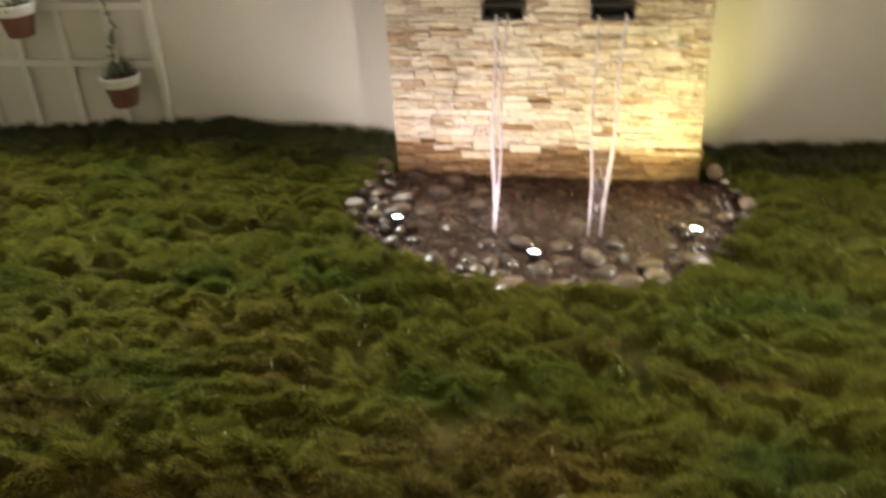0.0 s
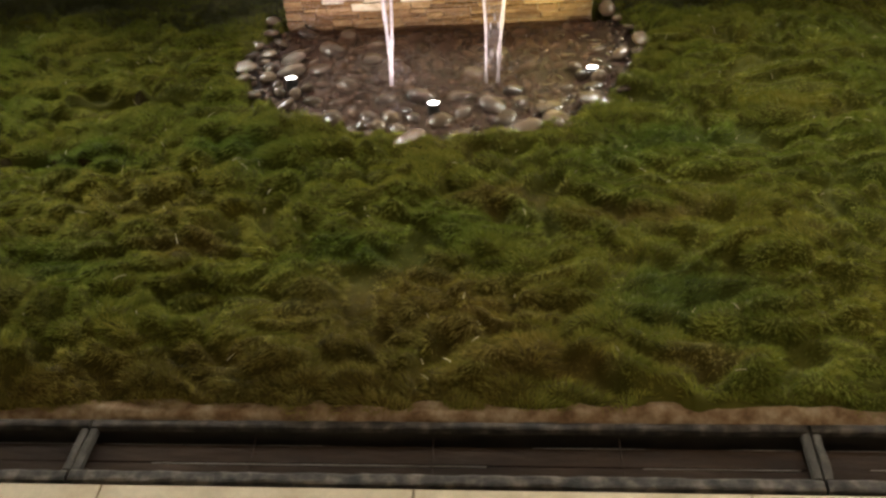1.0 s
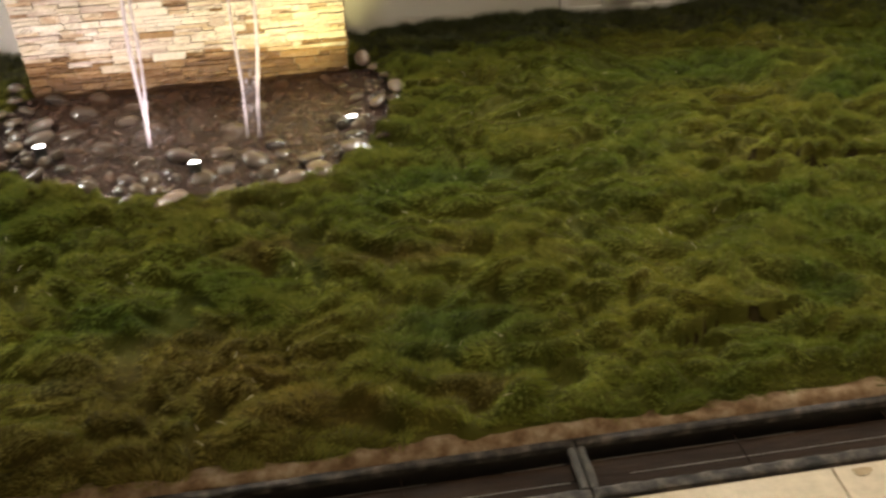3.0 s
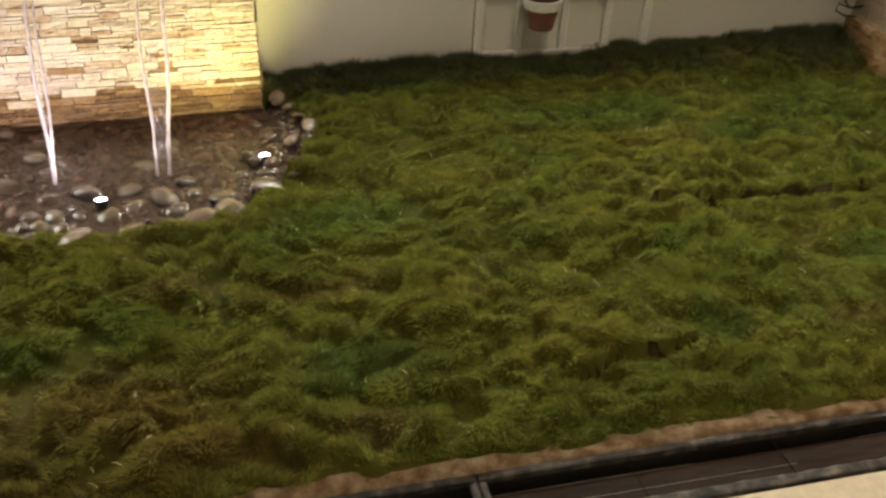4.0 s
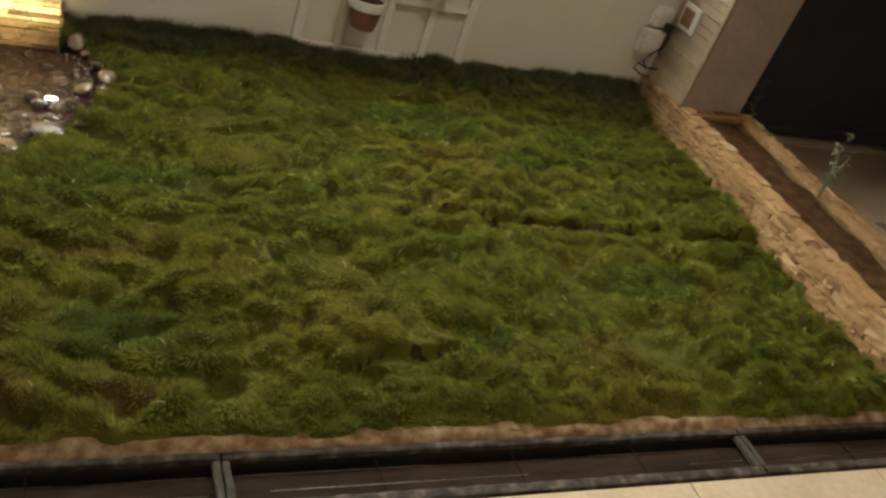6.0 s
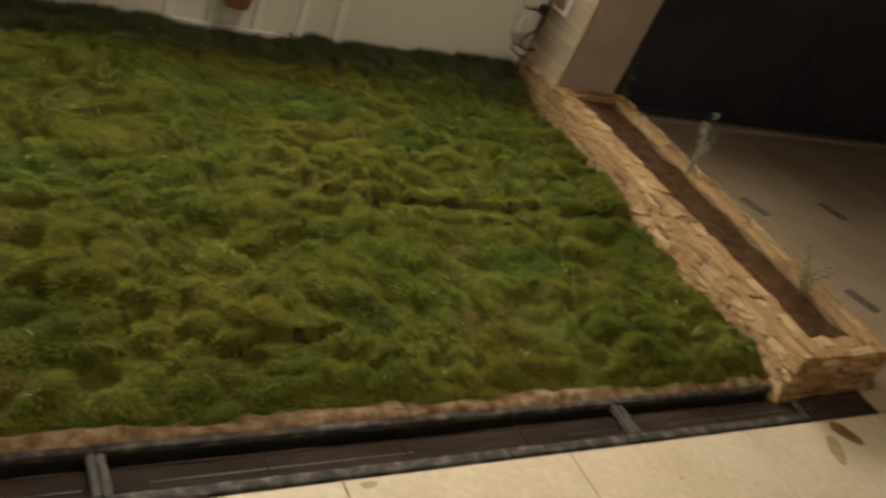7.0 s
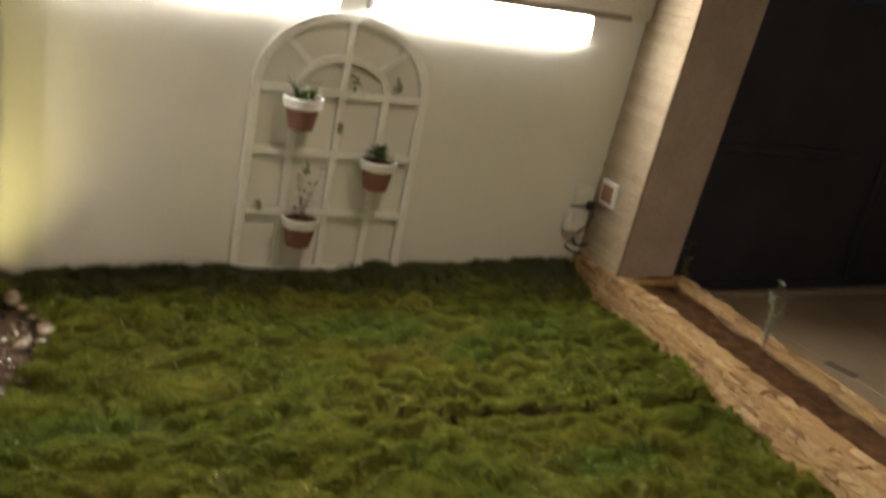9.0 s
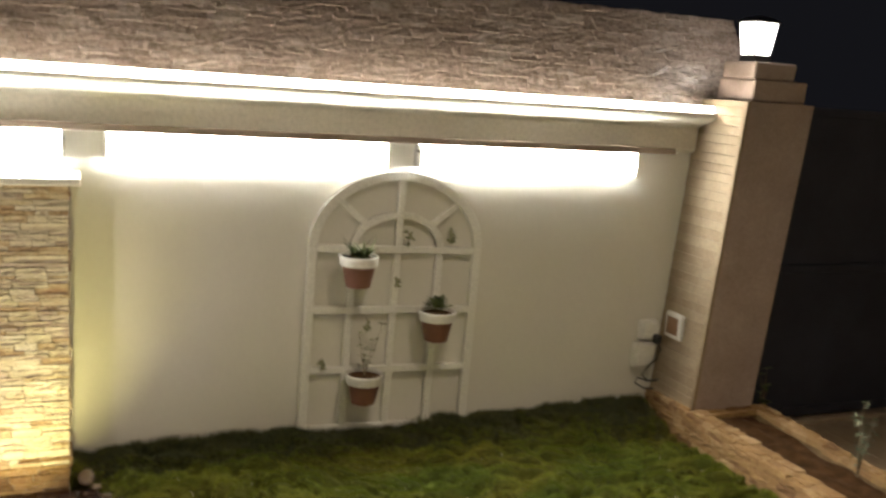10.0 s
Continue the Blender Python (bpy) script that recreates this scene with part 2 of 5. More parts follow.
M["housing"] = surface("grey_lamp_housing", [(0.3, (0.45, 0.43, 0.39)), (0.7, (0.52, 0.50, 0.46))], 6, 60, (0.4, 0.6), 0.05, 0.001)
M["conduit"] = surface("brown_conduit", [(0.3, (0.20, 0.15, 0.11)), (0.7, (0.26, 0.20, 0.15))], 6, 60, (0.5, 0.7), 0.05, 0.001)
M["leaf"] = surface("pot_leaf", [(0.2, (0.05, 0.08, 0.025)), (0.5, (0.10, 0.14, 0.045)), (0.8, (0.17, 0.20, 0.08))], 20, 120, (0.45, 0.7), 0.1, 0.001, pieces="island", spread=0.7)
M["leaf_pale"] = surface("pale_leaf", [(0.2, (0.16, 0.17, 0.10)), (0.5, (0.24, 0.25, 0.15)), (0.8, (0.32, 0.32, 0.20))], 20, 120, (0.5, 0.75), 0.1, 0.001, pieces="island", spread=0.7)
M["leaf_dusty"] = surface("dusty_leaf", [(0.2, (0.085, 0.105, 0.055)), (0.5, (0.13, 0.15, 0.085)), (0.8, (0.20, 0.21, 0.13))], 20, 120, (0.5, 0.75), 0.1, 0.001, pieces="island", spread=0.7)
M["twig"] = surface("dry_twig", [(0.3, (0.16, 0.12, 0.07)), (0.7, (0.26, 0.20, 0.12))], 30, 150, (0.8, 0.95), 0.2, 0.001)
M["straw"] = surface("dry_straw", [(0.3, (0.56, 0.50, 0.31)), (0.7, (0.72, 0.66, 0.46))], 20, 90, (0.7, 0.9), 0.0)
M["house"] = surface("house_render", [(0.3, (0.42, 0.36, 0.28)), (0.7, (0.50, 0.43, 0.34))], 2, 60, (0.8, 0.95), 0.15, 0.003)
M["earth"] = surface("dark_earth", [(0.3, (0.15, 0.125, 0.10)), (0.7, (0.24, 0.20, 0.165))], 0.6, 30, (0.9, 1.0), 0.3, 0.01)
M["tube"] = glowing("fixture_diffuser", (1.0, 0.985, 0.89), FIXTURE_GLOW)
M["strip"] = glowing("led_strip", (1.0, 0.90, 0.74), STRIP_GLOW)
M["bulb"] = glowing("lantern_glass", (1.0, 0.95, 0.88), 14.0)
M["lens"] = glowing("spot_lens", (1.0, 0.97, 0.92), 16.0)


# patches of tinted turf: x, y, half width, half depth
DEEP_GREEN = [(-0.18, 0.34, 0.19, 0.11)]
FRESH_GREEN = [(-0.10, 0.99, 0.26, 0.10), (1.345, 0.556, 0.17, 0.09), (0.69, 0.333, 0.12, 0.07), (0.92, 1.50, 0.30, 0.14), (-1.0, 0.517, 0.13, 0.07), (-1.78, 0.925, 0.2, 0.08), (-1.355, 0.96, 0.2, 0.07), (1.19, 1.25, 0.2, 0.09)]
# Browned turf; its dark tint also stands in for weaker light front-left.
BROWNED_AND_DIM = [(-0.78, 0.30, 0.42, 0.15), (-1.15, 0.08, 0.75, 0.12), (-1.9, 0.30, 0.3, 0.12), (-0.60, 0.72, 0.20, 0.06), (-0.28, 0.65, 0.20, 0.06), (-0.76, 0.42, 0.15, 0.08), (-0.90, 0.19, 0.13, 0.07), (-0.55, 0.155, 0.24, 0.06), (-1.34, 0.53, 0.13, 0.06), (1.055, 0.273, 0.13, 0.08), (-0.15, 0.14, 0.13, 0.05)]


def patch_mask(nodes, links, place, patches):
    """1 inside the patches, fading out over their ragged edges."""
    total = None
    for x, y, rx, ry in patches:
        mp = nodes.new("ShaderNodeMapping")
        mp.vector_type = "TEXTURE"
        mp.inputs["Location"].default_value, mp.inputs["Scale"].default_value = (x, y, 0), (rx, ry, 1)
        links.new(place, mp.inputs[0])
        far = nodes.new("ShaderNodeVectorMath")
        far.operation = "LENGTH"
        links.new(mp.outputs[0], far.inputs[0])
        fade = nodes.new("ShaderNodeMapRange")
        fade.interpolation_type = "SMOOTHSTEP"
        fade.inputs["From Min"].default_value, fade.inputs["From Max"].default_value = 1.25, 0.35
        links.new(far.outputs["Value"], fade.inputs["Value"])
        if total is None:
            total = fade.outputs[0]
        else:
            most = nodes.new("ShaderNodeMath")
            most.operation = "MAXIMUM"
            links.new(total, most.inputs[0])
            links.new(fade.outputs[0], most.inputs[1])
            total = most.outputs[0]
    return total


def scaled(nodes, links, value, by):
    m = nodes.new("ShaderNodeMath")
    m.operation = "MULTIPLY"
    m.inputs[1].default_value = by
    links.new(value, m.inputs[0])
    return m.outputs[0]


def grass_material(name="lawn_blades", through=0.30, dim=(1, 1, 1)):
    m, nodes, links, bsdf = nodes_of(name)
    broad, middle, tuft = grain(nodes, links, 1.9, 4, 0.62, (0.8, 1.3, 1)), grain(nodes, links, 9, 3, 0.6, (0.8, 1.3, 1)), grain(nodes, links, 34, 2, 0.5)
    colour = ramp(nodes, links, broad, [(0.28, (0.150, 0.205, 0.040)), (0.42, (0.202, 0.232, 0.043)), (0.57, (0.250, 0.248, 0.048)), (0.74, (0.282, 0.236, 0.058))])
    # the patches' edges wander with a coarse noise
    spot = nodes.new("ShaderNodeNewGeometry").outputs["Position"]
    wander = nodes.new("ShaderNodeTexNoise")
    wander.inputs["Scale"].default_value, wander.inputs["Detail"].default_value = 7.0, 2.0
    links.new(spot, wander.inputs["Vector"])
    off = nodes.new("ShaderNodeVectorMath")
    off.operation = "MULTIPLY_ADD"
    off.inputs[1].default_value = (0.22, 0.14, 0)
    links.new(wander.outputs["Color"], off.inputs[0])
    flat = nodes.new("ShaderNodeVectorMath")
    flat.operation = "MULTIPLY_ADD"
    flat.inputs[1].default_value, flat.inputs[2].default_value = (1, 1, 0), (-0.11, -0.07, 0)
    links.new(spot, flat.inputs[0])
    links.new(flat.outputs[0], off.inputs[2])
    for patches, tint, share in ((FRESH_GREEN, (0.125, 0.205, 0.040), 0.65), (BROWNED_AND_DIM, (0.228, 0.160, 0.052), 0.62), (DEEP_GREEN, (0.082, 0.150, 0.046), 0.55)):
        colour = mixed(nodes, links, "MIX", scaled(nodes, links, patch_mask(nodes, links, off.outputs[0], patches), share), colour, tint)
    patch = ramp(nodes, links, middle, [(0.3, (0.74, 0.76, 0.74)), (0.68, (1.12, 1.10, 1.04))])
    colour = mixed(nodes, links, "MULTIPLY", 1.0, colour, patch)
    colour = mixed(nodes, links, "MULTIPLY", 1.0, colour, ramp(nodes, links, tuft, [(0.3, (0.86, 0.88, 0.86)), (0.7, (1.10, 1.08, 1.06))]))
    each = nodes.new("ShaderNodeNewGeometry").outputs["Random Per Island"]
    shade = ramp(nodes, links, each, [(0.0, (0.88, 0.90, 0.85)), (0.75, (1.0, 1.0, 0.97)), (1.0, (1.14, 1.08, 1.06))])
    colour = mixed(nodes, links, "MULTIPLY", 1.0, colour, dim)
    links.new(mixed(nodes, links, "MULTIPLY", 1.0, colour, shade), bsdf.inputs["Base Color"])
    bsdf.inputs["Roughness"].default_value = 0.75
    bsdf.inputs["Specular IOR Level"].default_value = 0.06
    through_light = nodes.new("ShaderNodeBsdfTranslucent")
    links.new(bsdf.inputs["Base Color"].links[0].from_socket, through_light.inputs["Color"])
    both = nodes.new("ShaderNodeMixShader")
    both.inputs[0].default_value = through
    links.new(bsdf.outputs[0], both.inputs[1])
    links.new(through_light.outputs[0], both.inputs[2])
    links.new(both.outputs[0], nodes["Material Output"].inputs[0])
    return m


M["grass"] = grass_material()
# Blade colour cut to a third: painted shade for the gaps between tussocks.
M["dim_turf"] = grass_material("shaded_turf", 0.0, (0.34, 0.32, 0.32))


def water_material(name, streak, low, high):
    """Clear water with milky, lit streaks of froth."""
    m, nodes, links, bsdf = nodes_of(name)
    wave = grain(nodes, links, streak, 4, 0.65, (1, 1, 0.05))
    milk = nodes.new("ShaderNodeMapRange")
    milk.inputs["From Min"].default_value, milk.inputs["From Max"].default_value = 0.42, 0.72
    milk.inputs["To Min"].default_value, milk.inputs["To Max"].default_value = low, high
    links.new(wave, milk.inputs["Value"])
    bsdf.inputs["Base Color"].default_value = (0.90, 0.83, 0.92, 1)
    bsdf.inputs["Roughness"].default_value = 0.12
    bsdf.inputs["IOR"].default_value = 1.33
    clear = nodes.new("ShaderNodeBsdfTransparent")
    glow = nodes.new("ShaderNodeBsdfTranslucent")
    glow.inputs[0].default_value = (0.92, 0.84, 0.93, 1)
    lit = nodes.new("ShaderNodeMixShader")
    lit.inputs[0].default_value = 0.45
    links.new(bsdf.outputs[0], lit.inputs[1])
    links.new(glow.outputs[0], lit.inputs[2])
    both = nodes.new("ShaderNodeMixShader")
    links.new(milk.outputs[0], both.inputs[0])
    links.new(clear.outputs[0], both.inputs[1])
    links.new(lit.outputs[0], both.inputs[2])
    links.new(both.outputs[0], nodes["Material Output"].inputs[0])
    b = nodes.new("ShaderNodeBump")
    b.inputs["Strength"].default_value, b.inputs["Distance"].default_value = 0.8, 0.004
    links.new(wave, b.inputs["Height"])
    links.new(b.outputs[0], bsdf.inputs["Normal"])
    return m


def pool_material():
    """Shallow rippled water over the pebbles: tinted clear body, gloss by Fresnel."""
    m, nodes, links, bsdf = nodes_of("pool_water")
    nodes.remove(bsdf)
    ripple = grain(nodes, links, 38, 3, 0.6)
    b = nodes.new("ShaderNodeBump")
    b.inputs["Strength"].default_value, b.inputs["Distance"].default_value = 0.40, 0.008
    links.new(ripple, b.inputs["Height"])
    gloss = nodes.new("ShaderNodeBsdfGlossy")
    gloss.inputs["Roughness"].default_value = 0.10
    links.new(b.outputs[0], gloss.inputs["Normal"])
    clear = nodes.new("ShaderNodeBsdfTransparent")
    clear.inputs[0].default_value = (0.80, 0.63, 0.54, 1)
    # fine bubbles beaten into the water by the streams
    froth = nodes.new("ShaderNodeBsdfDiffuse")
    froth.inputs[0].default_value = (0.50, 0.33, 0.29, 1)
    cloud = nodes.new("ShaderNodeMapRange")
    cloud.inputs["From Min"].default_value, cloud.inputs["From Max"].default_value = 0.3, 0.75
    cloud.inputs["To Min"].default_value, cloud.inputs["To Max"].default_value = 0.02, 0.12
    links.new(grain(nodes, links, 13, 4, 0.6), cloud.inputs["Value"])
    milky = nodes.new("ShaderNodeMixShader")
    links.new(cloud.outputs[0], milky.inputs[0])
    links.new(clear.outputs[0], milky.inputs[1])
    links.new(froth.outputs[0], milky.inputs[2])
    fresnel = nodes.new("ShaderNodeFresnel")
    fresnel.inputs["IOR"].default_value = 1.33
    links.new(b.outputs[0], fresnel.inputs["Normal"])
    both = nodes.new("ShaderNodeMixShader")
    links.new(fresnel.outputs[0], both.inputs[0])
    links.new(milky.outputs[0], both.inputs[1])
    links.new(gloss.outputs[0], both.inputs[2])
    links.new(both.outputs[0], nodes["Material Output"].inputs[0])
    return m


M["film"] = water_material("water_film", 90, 0.0, 0.13)
M["drops"] = water_material("water_drops", 60, 0.15, 0.55)
M["pool"] = pool_material()
M["water"] = water_material("falling_water", 70, 0.42, 0.82)


# ---- mesh helpers ----
def part(name, bm, material, parent=None, label="", smooth=False):
    me = bpy.data.meshes.new(name)
    bm.normal_update()
    bm.to_mesh(me)
    bm.free()
    me.materials.append(material)
    if smooth:
        me.shade_smooth()
    ob = new(name, me)
    if parent is not None:
        ob.parent = parent
        ob.matrix_parent_inverse = parent.matrix_basis.inverted()
    if label:
        ob["label"] = label
    return ob


def base(name, x, y, z, label, category, group="", kind=""):
    ob = new(name)
    ob.empty_display_size = 0.05
    ob.matrix_basis = pose(x, y, z)
    return tagged(ob, label, category, group, kind)


def box(bm, x0, x1, y0, y1, z0, z1, bevel=0.0, segments=1):
    made = bmesh.ops.create_cube(bm, size=1)["verts"]
    for v in made:
        v.co = Vector((x0 + (v.co.x + 0.5) * (x1 - x0), y0 + (v.co.y + 0.5) * (y1 - y0), z0 + (v.co.z + 0.5) * (z1 - z0)))
    if bevel:
        edges = list({e for v in made for e in v.link_edges})
        bmesh.ops.bevel(bm, geom=edges, offset=bevel, segments=segments, affect="EDGES")
    return bm


def boxed(*size, **more):
    return box(bmesh.new(), *size, **more)


def profile(bm, points, x0, x1):
    """A prism along x over a closed profile of (y, z)."""
    a, b = [bm.verts.new((x0, y, z)) for y, z in points], [bm.verts.new((x1, y, z)) for y, z in points]
    n = len(points)
    for i in range(n):
        bm.faces.new((a[i], a[(i + 1) % n], b[(i + 1) % n], b[i]))
    bm.faces.new(list(reversed(a)))
    bm.faces.new(b)
    bmesh.ops.recalc_face_normals(bm, faces=bm.faces)
    return bm


def lathe(bm, rings, sides=24, centre=(0, 0, 0), close=True):
    """A turned body over rings of (radius, z)."""
    loops = []
    for r, z in rings:
        loops.append([bm.verts.new((centre[0] + r * math.cos(a), centre[1] + r * math.sin(a), centre[2] + z)) for a in (2 * math.pi * k / sides for k in range(sides))])
    for lo, hi in zip(loops, loops[1:]):
        for k in range(sides):
            bm.faces.new((lo[k], lo[(k + 1) % sides], hi[(k + 1) % sides], hi[k]))
    if close:
        bm.faces.new(list(reversed(loops[0])))
        bm.faces.new(loops[-1])
    bmesh.ops.recalc_face_normals(bm, faces=bm.faces)
    return bm


def tube(bm, points, radius, sides=6):
    """A pipe along points; radius may be a list."""
    pts = [Vector(p) for p in points]
    loops = []
    for i, p in enumerate(pts):
        way = (pts[min(i + 1, len(pts) - 1)] - pts[max(i - 1, 0)]).normalized()
        side = way.cross(Vector((0, 0, 1)) if abs(way.z) < 0.9 else Vector((1, 0, 0))).normalized()
        up = side.cross(way)
        r = radius[i] if isinstance(radius, (list, tuple)) else radius
        loops.append([bm.verts.new(p + r * (math.cos(a) * side + math.sin(a) * up)) for a in (2 * math.pi * k / sides for k in range(sides))])
    for lo, hi in zip(loops, loops[1:]):
        for k in range(sides):
            bm.faces.new((lo[k], lo[(k + 1) % sides], hi[(k + 1) % sides], hi[k]))
    bm.faces.new(loops[0]), bm.faces.new(loops[-1])
    bmesh.ops.recalc_face_normals(bm, faces=bm.faces)
    return bm


def arc_bar(bm, cx, cz, rx, rz, width, y0, y1, a0=0.0, a1=180.0, steps=28):
    """A flat bar bent along an upright elliptic arc; rx, rz are its outer radii."""
    rows = []
    for k in range(steps + 1):
        a = radians(a0 + (a1 - a0) * k / steps)
        c, s = math.cos(a), math.sin(a)
        o, i = (cx + rx * c, cz + rz * s), (cx + (rx - width) * c, cz + (rz - width) * s)
        rows.append([bm.verts.new((o[0], y0, o[1])), bm.verts.new((o[0], y1, o[1])), bm.verts.new((i[0], y1, i[1])), bm.verts.new((i[0], y0, i[1]))])
    for lo, hi in zip(rows, rows[1:]):
        for k in range(4):
            bm.faces.new((lo[k], lo[(k + 1) % 4], hi[(k + 1) % 4], hi[k]))
    bm.faces.new(rows[0]), bm.faces.new(rows[-1])
    bmesh.ops.recalc_face_normals(bm, faces=bm.faces)
    return bm


def leaf(bm, at, way, length, width, bend=0.3, up=Vector((0, 0, 1))):
    """One pointed leaf of four faces, folded along its middle."""
    way = way.normalized()
    side = way.cross(up)
    side = side.normalized() if side.length > 1e-4 else Vector((1, 0, 0))
    nor = side.cross(way)
    rows = []
    for f, w in ((0.0, 0.15), (0.45, 1.0), (1.0, 0.0)):
        p = at + way * length * f - nor * bend * length * f * f
        rows.append((p - side * width * w / 2 + nor * width * 0.15 * w, p, p + side * width * w / 2 + nor * width * 0.15 * w))
    a, b = [[bm.verts.new(p) for p in row] for row in rows[:2]]
    tip = bm.verts.new(rows[2][1])
    bm.faces.new((a[0], a[1], b[1], b[0])), bm.faces.new((a[1], a[2], b[2], b[1]))
    bm.faces.new((b[0], b[1], tip)), bm.faces.new((b[1], b[2], tip))


def arrays_mesh(name, verts, faces, material):
    """A mesh from numpy arrays; faces are all triangles."""
    me = bpy.data.meshes.new(name)
    me.vertices.add(len(verts))
    me.vertices.foreach_set("co", np.ascontiguousarray(verts, dtype=np.float32).ravel())
    me.loops.add(faces.size)
    me.loops.foreach_set("vertex_index", np.ascontiguousarray(faces, dtype=np.int32).ravel())
    me.polygons.add(len(faces))
    me.polygons.foreach_set("loop_start", np.arange(0, faces.size, 3, dtype=np.int32))
    me.update(calc_edges=True)
    me.materials.append(material)
    return me


RNG = random.Random(7)


def rough_stones(count, material, seed, jag=0.10, edge_cut=(0.22, 0.2)):
    """Unit pieces of split stone: back at y=+0.5, a broken front face at y=-0.5, 32 triangles each."""
    rng, out = random.Random(seed), []
    for _ in range(count):
        bm = bmesh.new()
        nx, nz = 4, 3
        front = {}
        for i in range(nx):
            for k in range(nz):
                x, z = i / (nx - 1) - 0.5, k / (nz - 1) - 0.5
                edge = i in (0, nx - 1) or k in (0, nz - 1)
                y = -0.5 + (edge_cut[0] + edge_cut[1] * rng.random() if edge else 0.25 * rng.random())
                front[i, k] = bm.verts.new((x * (0.985 if edge else 1) + rng.uniform(-jag, jag) * 0.25, y, z * 0.97 + rng.uniform(-jag, jag) * (0.4 if edge else 0.8)))
        for i in range(nx - 1):
            for k in range(nz - 1):
                bm.faces.new((front[i, k], front[i + 1, k], front[i + 1, k + 1], front[i, k + 1]))
        rim = [(i, 0) for i in range(nx)] + [(nx - 1, k) for k in range(1, nz)] + [(i, nz - 1) for i in range(nx - 2, -1, -1)] + [(0, k) for k in range(nz - 2, 0, -1)]
        back = [bm.verts.new((front[p].co.x, 0.5, front[p].co.z)) for p in rim]
        for a in range(len(rim)):
            b = (a + 1) % len(rim)
            bm.faces.new((front[rim[b]], front[rim[a]], back[a], back[b]))
        bmesh.ops.recalc_face_normals(bm, faces=bm.faces)
        me = bpy.data.meshes.new("stone")
        bm.to_mesh(me)
        bm.free()
        me.materials.append(material)
        out.append(me)
    return out


def piece(name, mesh, m, parent):
    ob = new(name, mesh)
    ob.parent = parent
    ob.matrix_parent_inverse = parent.matrix_basis.inverted()
    ob.matrix_basis = m
    return ob


def courses(rng, x0, x1, z0, z1, h, lengths):
    """Rows of pieces over a rectangle: x0, x1, z0, z1 of each."""
    z = z0
    while z < z1 - 0.006:
        top = min(z1, z + rng.uniform(*h))
        if z1 - top < h[0] * 0.6:
            top = z1
        x = x0
        while x < x1 - 0.004:
            end = min(x1, x + rng.uniform(*lengths))
            if x1 - end < lengths[0] * 0.7:
                end = x1
            yield x, end, z, top
            x = end
        z = top


# ---- ground, paving, drain ----
bm = bmesh.new()
box(bm, -150, 150, -150, 150, -0.5, -0.20)
tagged(part("ground", bm, M["earth"]), "dark bare earth under and around the garden", "ground", kind="structure")

PAVE = base("pavement", 0, 0, 0, "beige stone tile paving with fine brown joints", "paving", kind="structure")
part("bedding", boxed(-4.2, 5.6, -2.6, -0.1435, -0.19, -0.006), M["grout"], PAVE)
part("bedding", boxed(2.30, 5.6, -0.1430, 1.80, -0.19, -0.006), M["grout"], PAVE)
TILE_X = [0.467 + 0.6 * k for k in range(-8, 9)]

TRENCH = base("trench", 0, 0, 0, "concrete drain trench along the lawn edge", "drain", kind="structure")
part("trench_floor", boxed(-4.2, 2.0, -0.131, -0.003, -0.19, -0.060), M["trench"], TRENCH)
# Filler slab in dark bar colour, painted as the planter's shadow.
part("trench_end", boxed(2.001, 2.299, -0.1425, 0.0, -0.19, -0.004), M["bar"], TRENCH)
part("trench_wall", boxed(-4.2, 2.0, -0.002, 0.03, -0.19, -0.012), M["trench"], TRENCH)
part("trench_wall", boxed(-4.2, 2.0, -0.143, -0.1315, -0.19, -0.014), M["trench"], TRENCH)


def worn_bar(x0, x1, y0, y1, z0, z1, seed, along="x"):
    """A bar with a chipped, uneven rim."""
    rng = random.Random(seed)
    bm = bmesh.new()
    n = max(3, round((x1 - x0 if along == "x" else y1 - y0) / 0.025))
    rings = []
    for k in range(n + 1):
        f = k / n
        c = [rng.uniform(0.0, 0.0035) if rng.random() < 0.7 else rng.uniform(0.003, 0.007) for _ in range(3)]
        if along == "x":
            x = x0 + (x1 - x0) * f
            ring = [(x, y0, z0), (x, y0 + c[0] * 0.5, z1 - 0.003), (x, y0 + 0.003 + c[0], z1 - c[2] * 0.4), (x, y1 - 0.003 - c[1], z1 - c[2] * 0.4), (x, y1 - c[1] * 0.5, z1 - 0.003), (x, y1, z0)]
        else:
            y = y0 + (y1 - y0) * f
            ring = [(x1, y, z0), (x1 - c[0] * 0.5, y, z1 - 0.003), (x1 - 0.003 - c[0], y, z1 - c[2] * 0.4), (x0 + 0.003 + c[1], y, z1 - c[2] * 0.4), (x0 + c[1] * 0.5, y, z1 - 0.003), (x0, y, z0)]
        rings.append([bm.verts.new(p) for p in ring])
    for lo, hi in zip(rings, rings[1:]):
        for k in range(5):
            bm.faces.new((lo[k], lo[k + 1], hi[k + 1], hi[k]))
        bm.faces.new((lo[5], lo[0], hi[0], hi[5]))
    bm.faces.new(rings[0]), bm.faces.new(list(reversed(rings[-1])))
    bmesh.ops.recalc_face_normals(bm, faces=bm.faces)
    return bm


